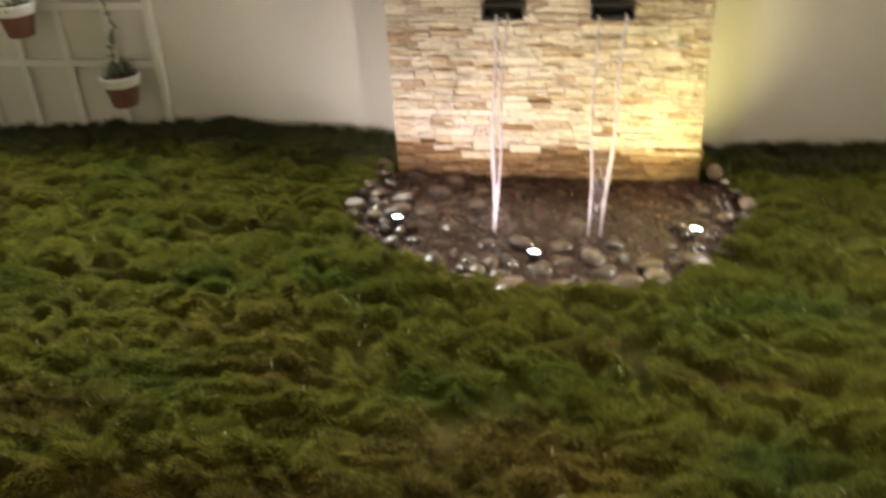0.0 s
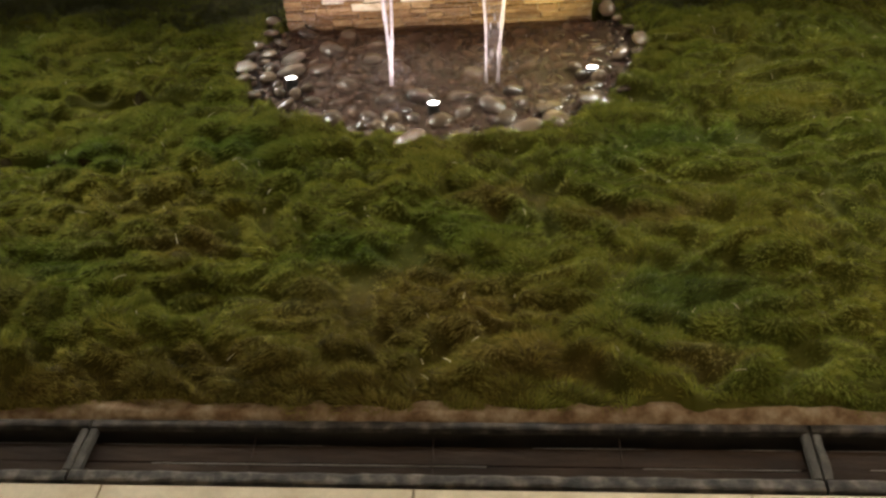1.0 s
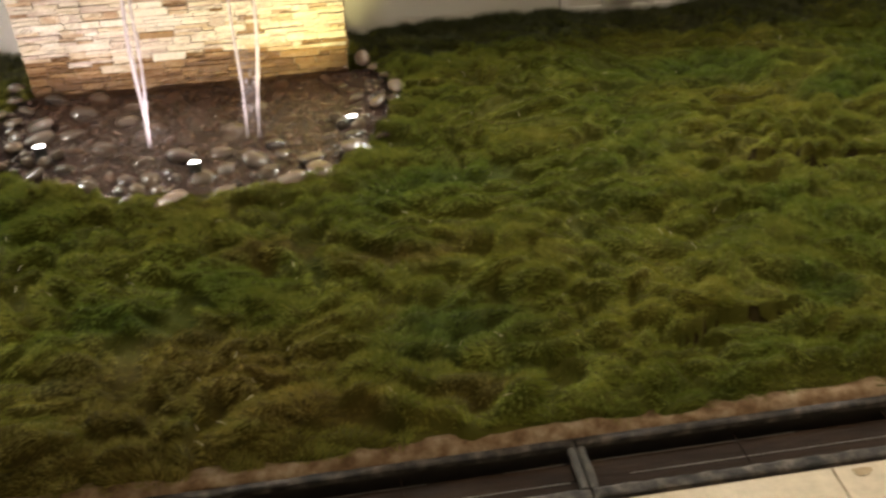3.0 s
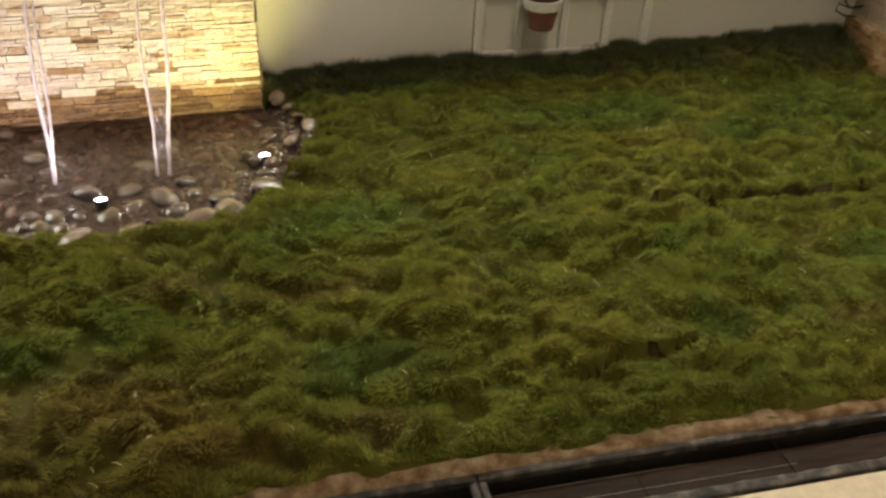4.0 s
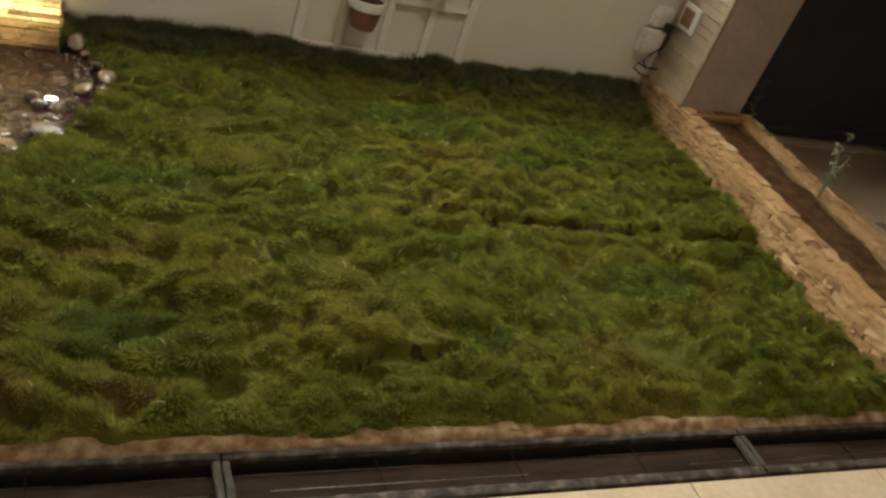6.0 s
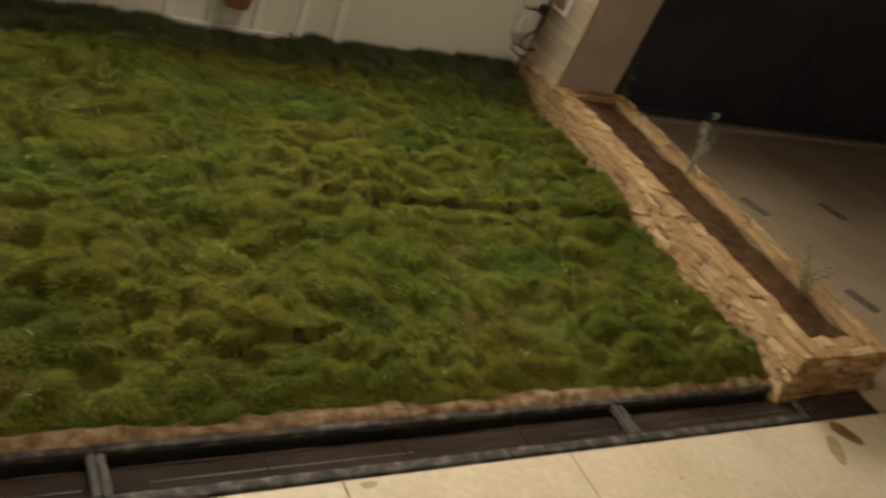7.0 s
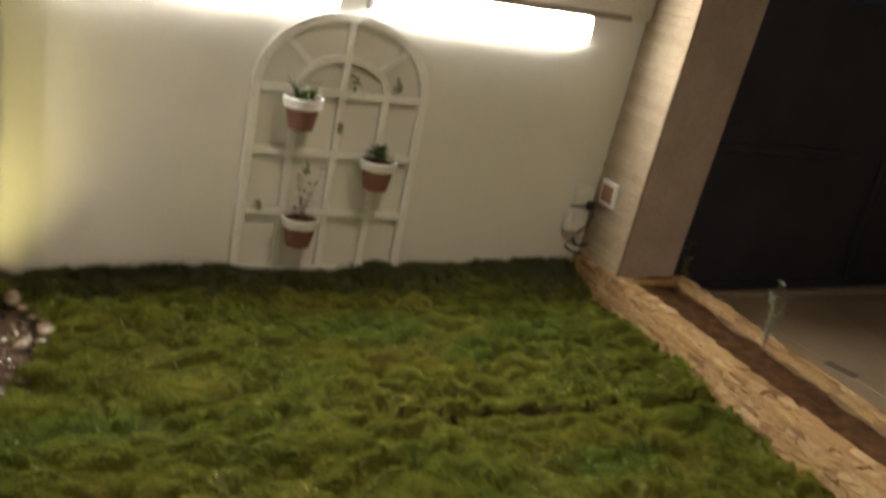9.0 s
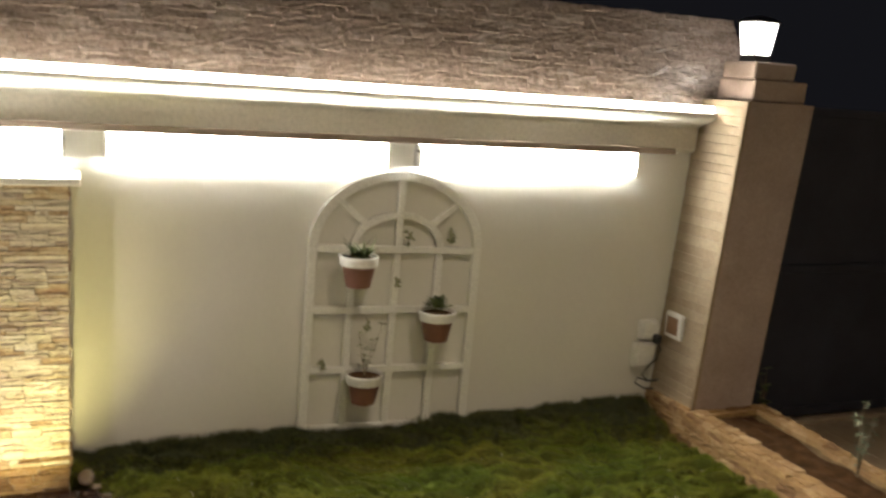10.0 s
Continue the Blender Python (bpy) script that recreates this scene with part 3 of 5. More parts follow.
def drain_grate(x0, x1):
    """A cement-crusted frame with flat lengthwise bars below its rim and thin cross rods."""
    g = base("drain_grate", (x0 + x1) / 2, -0.07, 0, "worn cement-crusted drain grate with dark slots", "grate", "grates along the lawn")
    seed = int(100 * x0) + 900
    rng = random.Random(seed)
    y0, y1, w = -0.141, 0.012, 0.018
    part("side_bar", worn_bar(x0 + 0.003, x1 - 0.003, y1 - 0.020, y1, -0.012, 0.004, seed), M["crust"], g)
    part("side_bar", worn_bar(x0 + 0.003, x1 - 0.003, y0, y0 + 0.027, -0.012, 0.004, seed + 1), M["crust"], g)
    for k, a in enumerate((x0 + 0.0005, x1 - 0.0005 - w)):
        part("end_bar", worn_bar(a, a + w, y0 + 0.028, y1 - 0.025, -0.012, 0.003, seed + 2 + k, "y"), M["end_crust"], g)
    for low, high in ((-0.111, -0.0785), (-0.077, -0.033)):
        sag = rng.uniform(-0.002, 0.002)
        part("slot_bar", boxed(x0 + 0.005, x1 - 0.005, low, high, -0.030 + sag, -0.019 + sag, bevel=0.0012), M["bar"], g)
        at = x0 + 0.03 + (rng.uniform(0.02, 0.2) if low < -0.1 else 0.0)
        while at < x1 - 0.12:
            run = min(rng.uniform(0.20, 0.70), x1 - 0.03 - at)
            # Thin bright strips added as the highlight along worn bar edges.
            part("worn_edge", boxed(at, at + run, high - 0.0019, high - 0.0004, -0.0192 + sag, -0.0180 + sag), M["edge_glint"], g, "bright steel strip added as the worn edge's highlight")
            at += run + rng.uniform(0.15, 0.6)
    n = max(2, round((x1 - x0) / 0.36))
    for k in range(1, n):
        x = x0 + (x1 - x0) * k / n + rng.uniform(-0.006, 0.006)
        part("cross_rod", tube(bmesh.new(), [(x, y0 + 0.03, -0.0145), (x - 0.004, y1 - 0.028, -0.0155)], 0.0016), M["bar"], g)
    return g


for a, b in ((-4.2, -2.82), (-2.82, -1.41), (-1.41, 0.0), (0.0, 1.31), (1.31, 1.985)):
    drain_grate(a, b)


# ---- lawn ----
FOUNTAIN_X, FACE_Y = -0.845, 1.79
POND_X, POND_W, POND_D, POND_N = -0.815, 0.672, 0.780, 2.5
WALL_Y = 1.96


def planter_x(y):
    return 1.924 + 0.066 * y


def np_noise(x, y, scale, seed):
    """Smooth value noise on arrays."""
    r = np.random.RandomState(seed)
    table = r.rand(256, 256)
    u, v = x * scale + 91.7, y * scale + 53.1
    i, j = np.floor(u).astype(int), np.floor(v).astype(int)
    f, g = u - i, v - j
    f, g = f * f * (3 - 2 * f), g * g * (3 - 2 * g)
    t = lambda a, b: table[a % 256, b % 256]
    return (t(i, j) * (1 - f) + t(i + 1, j) * f) * (1 - g) + (t(i, j + 1) * (1 - f) + t(i + 1, j + 1) * f) * g


CELL_X, CELL_Y = 0.078, 0.053
_r = np.random.RandomState(11)
CLUMPS = _r.rand(96, 64, 4)


def clump_field(x, y):
    """Height of the tussocks, and the way from the nearest tussock's middle."""
    x, y = x + 0.16 * (np_noise(x, y, 4, 31) - 0.5) + 0.07 * (np_noise(x, y, 15, 33) - 0.5), y + 0.10 * (np_noise(x, y, 4, 32) - 0.5) + 0.05 * (np_noise(x, y, 15, 34) - 0.5)
    u, v = (x + 5) / CELL_X, (y + 1) / CELL_Y
    i, j = np.floor(u).astype(int), np.floor(v).astype(int)
    near, best, ax, ay = np.zeros_like(x), np.zeros_like(x), np.zeros_like(x), np.zeros_like(x)
    for di in (-1, 0, 1):
        for dj in (-1, 0, 1):
            c = CLUMPS[(i + di) % 96, (j + dj) % 64]
            dx, dy = u - (i + di + 0.15 + 0.7 * c[..., 0]), v - (j + dj + 0.15 + 0.7 * c[..., 1])
            radius = 0.50 + 0.30 * c[..., 2]
            tall = (0.45 + 0.55 * c[..., 3]) * np.clip(1 - (dx * dx + dy * dy) / radius**2, 0, 1) ** 0.52
            closer = tall > near
            near, best = np.where(closer, tall, near), best + tall**3
            ax, ay = np.where(closer, dx / radius, ax), np.where(closer, dy / radius, ay)
    pit = np.clip((np_noise(x, y, 12, 77) - 0.78) / 0.08, 0, 1)
    return best ** (1 / 3) * (1 - 0.9 * pit), ax, ay


# joints between strips of turf: from, to
SEAMS = [((0.69, 0.918), (0.80, 0.905)), ((0.80, 0.905), (0.96, 0.872)), ((0.96, 0.872), (1.25, 0.850)), ((1.25, 0.850), (1.56, 0.862)), ((1.68, 0.862), (1.98, 0.852)), ((0.30, 0.215), (0.42, 0.262)), ((0.42, 0.262), (0.60, 0.276)), ((1.66, 1.066), (1.80, 1.050)), ((-2.3, 0.93), (-1.75, 0.90)), ((-2.0, 1.25), (-1.6, 1.24))]


def seam_field(x, y):
    near = np.full_like(x, 9.0)
    yy = y + 0.022 * (np_noise(x, y, 9, 8) - 0.5)
    for (ax, ay), (bx, by) in SEAMS:
        f = np.clip(((x - ax) * (bx - ax) + (yy - ay) * (by - ay)) / ((bx - ax) ** 2 + (by - ay) ** 2), 0, 1)
        near = np.minimum(near, np.hypot(x - ax - f * (bx - ax), yy - ay - f * (by - ay)))
    return np.exp(-((near / 0.0095) ** 2))


def seam_lip(x, y):
    """The far strip of turf stands a little higher along a joint."""
    out = np.zeros_like(x)
    yy = y + 0.022 * (np_noise(x, y, 9, 8) - 0.5)
    for (ax, ay), (bx, by) in SEAMS:
        u = (x - ax) / (bx - ax)
        d = yy - (ay + (by - ay) * u) - 0.012
        ends = np.clip(np.minimum(u, 1 - u) * (bx - ax) / 0.05 + 0.6, 0, 1)
        out = np.maximum(out, np.where(d > 0, np.exp(-np.maximum(d, 0) / 0.10), 0) * ends)
    return out


def pond_waist(y):
    """The bed narrows towards the fountain's foot."""
    f = np.clip((y - 1.48) / (FACE_Y - 1.48), 0, 1)
    return 1 - 0.13 * f * f


def pond_field(x, y):
    """Under 1 inside the pebble bed."""
    deep = np.where(y < FACE_Y, (FACE_Y - y) / POND_D, (y - FACE_Y) / 0.11)
    return (np.abs((x - POND_X) / (POND_W * pond_waist(y))) ** POND_N + np.abs(deep) ** POND_N) ** (1 / POND_N)


def pond_point(r, a):
    """The place at angle a, at the share r of the way from the bed's middle to its edge."""
    c, s = math.cos(a), math.sin(a)
    y = FACE_Y - POND_D * r * abs(s) ** (2 / POND_N)
    return POND_X + POND_W * float(pond_waist(y)) * r * math.copysign(abs(c) ** (2 / POND_N), c), y


def lawn_height(x, y):
    best, ax, ay = clump_field(x, y)
    bank = np.clip((y - 1.62) / 0.34, 0, 1) * np.clip((pond_field(x, y) - 0.98) / 0.16, 0.12, 1)
    rise = 0.050 + 0.036 * np.clip((-1.50 - x) / 0.25, 0, 1) * np.clip((x + 2.9) / 0.8, 0, 1) + 0.030 * np.clip((x - 1.15) / 0.7, 0, 1)
    z = 0.004 + (0.042 + 0.042 * np_noise(x, y, 3.6, 61)) * best + 0.016 * np_noise(x, y, 3.0, 3) + rise * bank * bank * (3 - 2 * bank)
    z = z - 0.036 * best * np.clip((y - 1.62) / 0.25, 0, 1)
    front = np.sqrt(np.clip((y - 0.022) / 0.085, 0, 1))
    z = z * front - 0.012 * (1 - front) - 0.050 * seam_field(x, y) + 0.024 * seam_lip(x, y)
    return z, ax, ay, best


LAWN_X0 = -3.9
LAWN = base("lawn", 0, 0, 0, "tussocky green and olive lawn grass with worn patches", "lawn", kind="stuff")
gx, gy = np.meshgrid(np.arange(LAWN_X0, 2.13, 0.0115), np.arange(0.012, WALL_Y - 0.001, 0.0111))
gz, _, _, _ = lawn_height(gx, gy)
gz = gz - 0.010
inside = pond_field(gx, gy) < 0.97
gz = np.where(inside, -0.06, gz)
ny, nx = gx.shape
idx = np.arange(nx * ny).reshape(ny, nx)
a, b, c, d = idx[:-1, :-1].ravel(), idx[:-1, 1:].ravel(), idx[1:, 1:].ravel(), idx[1:, :-1].ravel()
keep = (gx[:-1, 1:] <= planter_x(gy[:-1, 1:]) + 0.03).ravel()
tri = np.concatenate([np.stack([a, b, c], 1)[keep], np.stack([a, c, d], 1)[keep]])
turf = new("turf", arrays_mesh("turf", np.stack([gx, gy, gz], -1).reshape(-1, 3), tri, M["dim_turf"]))
turf.data.materials.append(M["shaded_joint"])
bare = (seam_field(gx[:-1, :-1], gy[:-1, :-1]).ravel()[keep] > 0.80).astype(np.int32)
turf.data.polygons.foreach_set("material_index", np.concatenate([bare, bare]))
turf.data.shade_smooth()
turf.parent = LAWN


def grass_blades(count, seed):
    r = np.random.RandomState(seed)
    x, y = r.uniform(LAWN_X0 + 0.7, 2.06, count), r.uniform(0.02, WALL_Y - 0.006, count)
    edge = 0.008 + 0.075 * np_noise(x, y * 0, 13, 21) * np_noise(x, y * 0, 2.2, 22) + 0.03 * np_noise(x, y * 0, 40, 23) * np_noise(x, y * 0, 3.1, 24)
    thin = np_noise(x, y, 16, 5)
    ok = (pond_field(x, y) > 1.0 + 0.05 * (np_noise(x, y, 12, 9) - 0.5)) & (y > edge) & (x < planter_x(y) - 0.004) & (seam_field(x, y) < 0.06 + 0.3 * r.rand(count)) & (r.rand(count) < 0.8 + 0.4 * thin)
    x, y = x[ok], y[ok]
    z, ax, ay, best = lawn_height(x, y)
    ok = r.rand(len(x)) < 0.03 + 1.6 * best**1.4
    x, y, z, ax, ay, best = x[ok], y[ok], z[ok], ax[ok], ay[ok], best[ok]
    n = len(x)
    step = 0.008
    normal = np.stack([(z - lawn_height(x + step, y)[0]) / step, (z - lawn_height(x, y + step)[0]) / step, np.full(n, 0.9)], 1) + r.normal(0, 0.55, (n, 3))
    swirl = 6.28 * np_noise(x, y, 6, 14)
    lean_x = 1.25 * ax + 0.55 * np.cos(swirl) + r.normal(0, 0.20, n)
    lean_y = 1.25 * ay + 0.55 * np.sin(swirl) - 0.25 + r.normal(0, 0.20, n)
    length = r.uniform(0.010, 0.021, n) * np.clip(0.45 + 0.75 * best, 0, 1) * (0.8 + 0.5 * np_noise(x, y, 4, 15)) * (1 + 0.25 * np.clip((y - 1.75) / 0.2, 0, 1))
    way = np.stack([lean_x, lean_y, np.full(n, 0.95)], 1)
    way /= np.linalg.norm(way, axis=1)[:, None]
    side = np.cross(way, normal)
    side /= np.linalg.norm(side, axis=1)[:, None] + 1e-9
    width = r.uniform(0.0011, 0.0021, n)[:, None]
    root = np.stack([x, y, z - 0.006], 1)
    mid = root + way * (length * 0.55)[:, None]
    droop = np.stack([lean_x * 0.4, lean_y * 0.4, np.full(n, -0.12)], 1)
    tip = root + way * length[:, None] + droop * length[:, None]
    v = np.stack([root - side * width / 2, root + side * width / 2, mid + side * width * 0.45, mid - side * width * 0.45, tip], 1).reshape(-1, 3)
    k = np.arange(n)[:, None] * 5
    f = np.concatenate([k + [0, 1, 2], k + [0, 2, 3], k + [3, 2, 4]], 1).reshape(-1, 3)
    return v, f


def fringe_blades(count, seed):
    """Longer unmown grass that stands along the wall, darkened for the shade there."""
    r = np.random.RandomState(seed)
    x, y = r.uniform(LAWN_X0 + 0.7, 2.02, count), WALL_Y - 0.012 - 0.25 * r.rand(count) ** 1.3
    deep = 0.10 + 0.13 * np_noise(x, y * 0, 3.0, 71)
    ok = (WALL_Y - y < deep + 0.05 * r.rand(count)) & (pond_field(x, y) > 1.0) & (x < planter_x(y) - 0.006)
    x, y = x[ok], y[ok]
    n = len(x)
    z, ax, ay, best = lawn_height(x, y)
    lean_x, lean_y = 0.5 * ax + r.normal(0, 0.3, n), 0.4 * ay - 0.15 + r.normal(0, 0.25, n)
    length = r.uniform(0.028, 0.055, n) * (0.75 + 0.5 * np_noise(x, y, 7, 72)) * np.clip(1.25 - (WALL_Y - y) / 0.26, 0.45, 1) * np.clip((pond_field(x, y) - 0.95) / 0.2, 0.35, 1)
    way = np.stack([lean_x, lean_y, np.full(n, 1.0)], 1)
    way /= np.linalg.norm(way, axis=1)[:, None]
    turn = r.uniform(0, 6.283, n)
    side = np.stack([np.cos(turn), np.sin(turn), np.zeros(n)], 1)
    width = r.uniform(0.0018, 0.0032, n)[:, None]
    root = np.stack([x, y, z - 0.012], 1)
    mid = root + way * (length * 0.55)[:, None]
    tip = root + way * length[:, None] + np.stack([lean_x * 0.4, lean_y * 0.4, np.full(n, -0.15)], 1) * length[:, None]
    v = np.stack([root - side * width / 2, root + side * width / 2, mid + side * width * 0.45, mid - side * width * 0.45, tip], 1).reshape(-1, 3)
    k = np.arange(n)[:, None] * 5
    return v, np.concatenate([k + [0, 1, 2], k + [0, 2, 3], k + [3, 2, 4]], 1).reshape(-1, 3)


# Fringe colour set dark to stand in for shade at the wall's foot.
M["fringe"] = surface("shaded_fringe_grass", [(0.3, (0.092, 0.104, 0.056)), (0.6, (0.128, 0.136, 0.068)), (0.8, (0.165, 0.160, 0.080))], 4, 60, (0.8, 0.95), 0.0, pieces="island", spread=0.4, specular=0.0)
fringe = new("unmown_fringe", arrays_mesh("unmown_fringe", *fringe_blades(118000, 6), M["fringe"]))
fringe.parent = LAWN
fringe["label"] = "unmown grass along the wall, darkened for the shade there"
blades = new("grass_blades", arrays_mesh("grass_blades", *grass_blades(980000, 5), M["grass"]))
blades.parent = LAWN
bm = bmesh.new()
rng = random.Random(19)
for _ in range(170):
    x, y = rng.uniform(-2.6, 1.9), rng.uniform(0.08, 1.7)
    if pond_field(np.array(x), np.array(y)) < 1.08:
        continue
    z = float(lawn_height(np.array([x]), np.array([y]))[0][0])
    a, length = rng.uniform(0, 6.28), rng.uniform(0.010, 0.034)
    rise = rng.choice((0.2, 0.6, 1.6, 3.0))
    p = Vector((x, y, z + 0.012))
    way = Vector((math.cos(a), math.sin(a), rise)).normalized()
    tube(bm, [p, p + way * length * 0.5, p + way * length + Vector((0, 0, -0.006))], [0.0011, 0.0010, 0.0004], 4)
part("straw_stalks", bm, M["straw"], LAWN)

# bare sandy strip between turf and drain
bm = bmesh.new()
rows = []
xs = np.arange(-4.0, 1.95, 0.012)
for x in xs:
    wob = float(np_noise(np.array([x]), np.array([0.0]), 9, 40)[0])
    wob2 = float(np_noise(np.array([x]), np.array([0.0]), 23, 41)[0])
    rows.append([bm.verts.new((x, y, z)) for y, z in ((0.013, -0.002), (0.016 + 0.010 * wob, 0.002 + 0.012 * wob2), (0.036, 0.001 + 0.018 * wob), (0.055, -0.002 + 0.016 * wob2), (0.10, -0.03))])
for lo, hi in zip(rows, rows[1:]):
    for k in range(4):
        bm.faces.new((lo[k], hi[k], hi[k + 1], lo[k + 1]))
tagged(part("soil_strip", bm, M["dirt"], smooth=True), "bare sandy reddish soil along the lawn edge", "soil", kind="structure")


# ---- garden wall, cornice, stone parapet ----
WALL_X1 = 2.15
tagged(part("wall_north", boxed(-4.2, WALL_X1, WALL_Y, WALL_Y + 0.2, -0.2, 1.38), M["plaster"]), "off-white plastered garden wall", "wall", kind="structure")
bm = profile(bmesh.new(), [(WALL_Y, 1.195), (1.942, 1.197), (1.936, 1.205), (1.930, 1.215), (1.926, 1.300), (1.918, 1.306), (1.905, 1.316), (1.870, 1.328), (1.835, 1.340), (1.820, 1.348), (1.813, 1.357), (1.812, 1.370), (1.814, 1.372), (WALL_Y, 1.372)], -4.2, WALL_X1)
tagged(part("cornice", bm, M["cornice"]), "moulded beige plaster cornice along the wall top", "cornice", kind="structure")
STRIP = base("light_strip", -1.0, 1.83, 1.373, "glowing warm white light strip on the cornice ledge", "light strip")
part("channel", boxed(-4.2, WALL_X1 - 0.01, 1.8385, 1.8425, 1.373, 1.392, bevel=0.001), M["plastic"], STRIP)
for k in range(6):
    part("diffuser", boxed(-4.2 + 1.05 * k, -3.1505 + 1.05 * k if k < 5 else WALL_X1 - 0.01, 1.822, 1.838, 1.373, 1.398, bevel=0.003), M["strip"], STRIP)
part_conduit = boxed(-1.45, 2.035, 1.902, 1.9245, 1.1905, 1.2145, bevel=0.003)
tagged(part("conduit", part_conduit, M["conduit"]), "thin brown cable conduit under the cornice", "conduit")

PARAPET = base("parapet", 0, 1.9, 1.38, "sloping parapet clad in rough brown split slates", "parapet", kind="structure")
FOOT, HEAD = Vector((0, 1.922, 1.374)), Vector((0, 2.145, 1.772))
SLOPE = (HEAD - FOOT).length
bm = profile(bmesh.new(), [(FOOT.y + 0.02, FOOT.z), (HEAD.y + 0.02, HEAD.z), (HEAD.y + 0.14, HEAD.z), (HEAD.y + 0.14, FOOT.z)], -4.2, 2.43)
part("core", bm, M["roof_core"], PARAPET)


def tube_fixture(x0, x1, hidden_left=False):
    f = base("wall_light", (x0 + x1) / 2, WALL_Y, 1.14, "long glowing white tube light box on the garden wall", "wall light", "tube lights along the wall")
    part("housing", boxed(x0 - 0.012, x1 + 0.012, 1.9375, WALL_Y - 0.001, 1.100, 1.190, bevel=0.003), M["housing"], f)
    bm = profile(bmesh.new(), [(1.937, 1.096), (1.908, 1.096), (1.900, 1.101), (1.897, 1.110), (1.897, 1.176), (1.900, 1.184), (1.908, 1.188), (1.937, 1.188)], x0, x1)
    part("diffuser", bm, M["tube"], f, "glowing opal diffuser")
    # Plates added to block the diffuser's light downward and upward.
    part("tray", boxed(x0, x1, 1.8962, 1.9365, 1.0905, 1.0955, bevel=0.001), M["plastic"], f)
    part("top_cover", boxed(x0, x1, 1.8985, 1.9355, 1.1885, 1.1903, bevel=0.0005), M["housing"], f)
    for x in (x0 + 0.004, x1 - 0.010):
        part("end_cap", boxed(x - 0.010 if x < (x0 + x1) / 2 else x + 0.008, x - 0.002 if x < (x0 + x1) / 2 else x + 0.016, 1.900, 1.937, 1.098, 1.186, bevel=0.003), M["plastic"], f)
    for x in (x0 + 0.12, x1 - 0.10):
        part("clip", boxed(x, x + 0.012, 1.900, 1.937, 1.082, 1.0900, bevel=0.002), M["iron"], f, "dark metal clip")
    for x in (x0 - 0.011, x1 + 0.003):
        part("clip", boxed(x, x + 0.009, 1.905, 1.937, 1.158, 1.168, bevel=0.002), M["iron"], f, "dark metal clip")
    return f


# The first two are unseen, added at the same spacing to light the left.
for a, b in ((-3.50, -2.53), (-2.40, -1.42), (-1.29, -0.335), (-0.192, 0.768), (0.905, 1.842)):
    tube_fixture(a, b)


# ---- fountain ----
FX0, FX1, FTOP = -1.375, -0.312, 1.035
FOUNTAIN = base("water_fountain", FOUNTAIN_X, FACE_Y, 0, "ledgestone wall fountain with two dark water spouts", "fountain")
part("core", boxed(FX0 + 0.02, FX1 - 0.02, FACE_Y + 0.022, WALL_Y - 0.001, -0.15, FTOP), M["grout"], FOUNTAIN)
part("cap", boxed(FX0 - 0.03, FX1 + 0.035, FACE_Y - 0.10, WALL_Y - 0.002, FTOP + 0.001, FTOP + 0.024, bevel=0.004), M["white"], FOUNTAIN, "white stone capping slab")
SPOUTS = [-0.966, -0.618]
for x in SPOUTS:
    bm = boxed(x - 0.068, x + 0.068, FACE_Y - 0.075, FACE_Y + 0.03, 0.585, 0.592)
    box(bm, x - 0.068, x + 0.068, FACE_Y - 0.060, FACE_Y + 0.03, 0.625, 0.632)
    box(bm, x - 0.068, x - 0.061, FACE_Y - 0.062, FACE_Y + 0.03, 0.592, 0.625)
    box(bm, x + 0.061, x + 0.068, FACE_Y - 0.062, FACE_Y + 0.03, 0.592, 0.625)
    box(bm, x - 0.060, x + 0.060, FACE_Y - 0.02, FACE_Y - 0.015, 0.592, 0.625)
    part("spout", bm, M["black"], FOUNTAIN, "black water spout")

rng = random.Random(3)
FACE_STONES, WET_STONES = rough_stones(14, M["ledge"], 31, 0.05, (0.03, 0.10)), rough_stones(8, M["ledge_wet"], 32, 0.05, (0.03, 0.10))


def ashlar(rng, x0, x1, z0, z1):
    """Courses of split stone, of which many are stacked two or three thin pieces high."""
    for a, b, lo, hi in courses(rng, x0, x1, z0, z1, (0.016, 0.032), (0.05, 0.17)):
        layers = 1 if hi - lo < 0.019 else rng.choice((1, 2, 2, 2, 3) if hi - lo > 0.026 else (1, 1, 2, 2))
        for k in range(layers):
            bottom, top = lo + (hi - lo) * k / layers, lo + (hi - lo) * (k + 1) / layers
            if b - a > 0.09 and rng.random() < 0.6:
                cut = a + (b - a) * rng.uniform(0.3, 0.7)
                yield a, cut, bottom, top
                yield cut, b, bottom, top
            else:
                yield a, b, bottom, top


def face_place(x0, x1, z0, z1):
    out = rng.uniform(0.021, 0.029)
    return Matrix.Translation(((x0 + x1) / 2, FACE_Y + 0.028 - out / 2, (z0 + z1) / 2)) @ Matrix.Diagonal((x1 - x0 - 0.0012, out + 0.010, z1 - z0 - 0.0010, 1))


upper = []
for x0, x1, z0, z1 in ashlar(rng, FX0, FX1, -0.03, FTOP):
    if any(x0 < s + 0.05 and x1 > s - 0.05 and z0 < 0.632 and z1 > 0.585 for s in SPOUTS):
        for s in SPOUTS:
            if x0 < s < x1:
                x0, x1 = (x0, s - 0.07) if s - x0 > x1 - s else (s + 0.07, x1)
        if x1 - x0 < 0.015:
            continue
    if z0 > 0.285:
        upper.append((x0, x1, z0, z1))
        continue
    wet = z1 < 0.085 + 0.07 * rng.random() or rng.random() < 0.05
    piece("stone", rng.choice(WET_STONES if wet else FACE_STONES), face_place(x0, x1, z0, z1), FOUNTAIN)


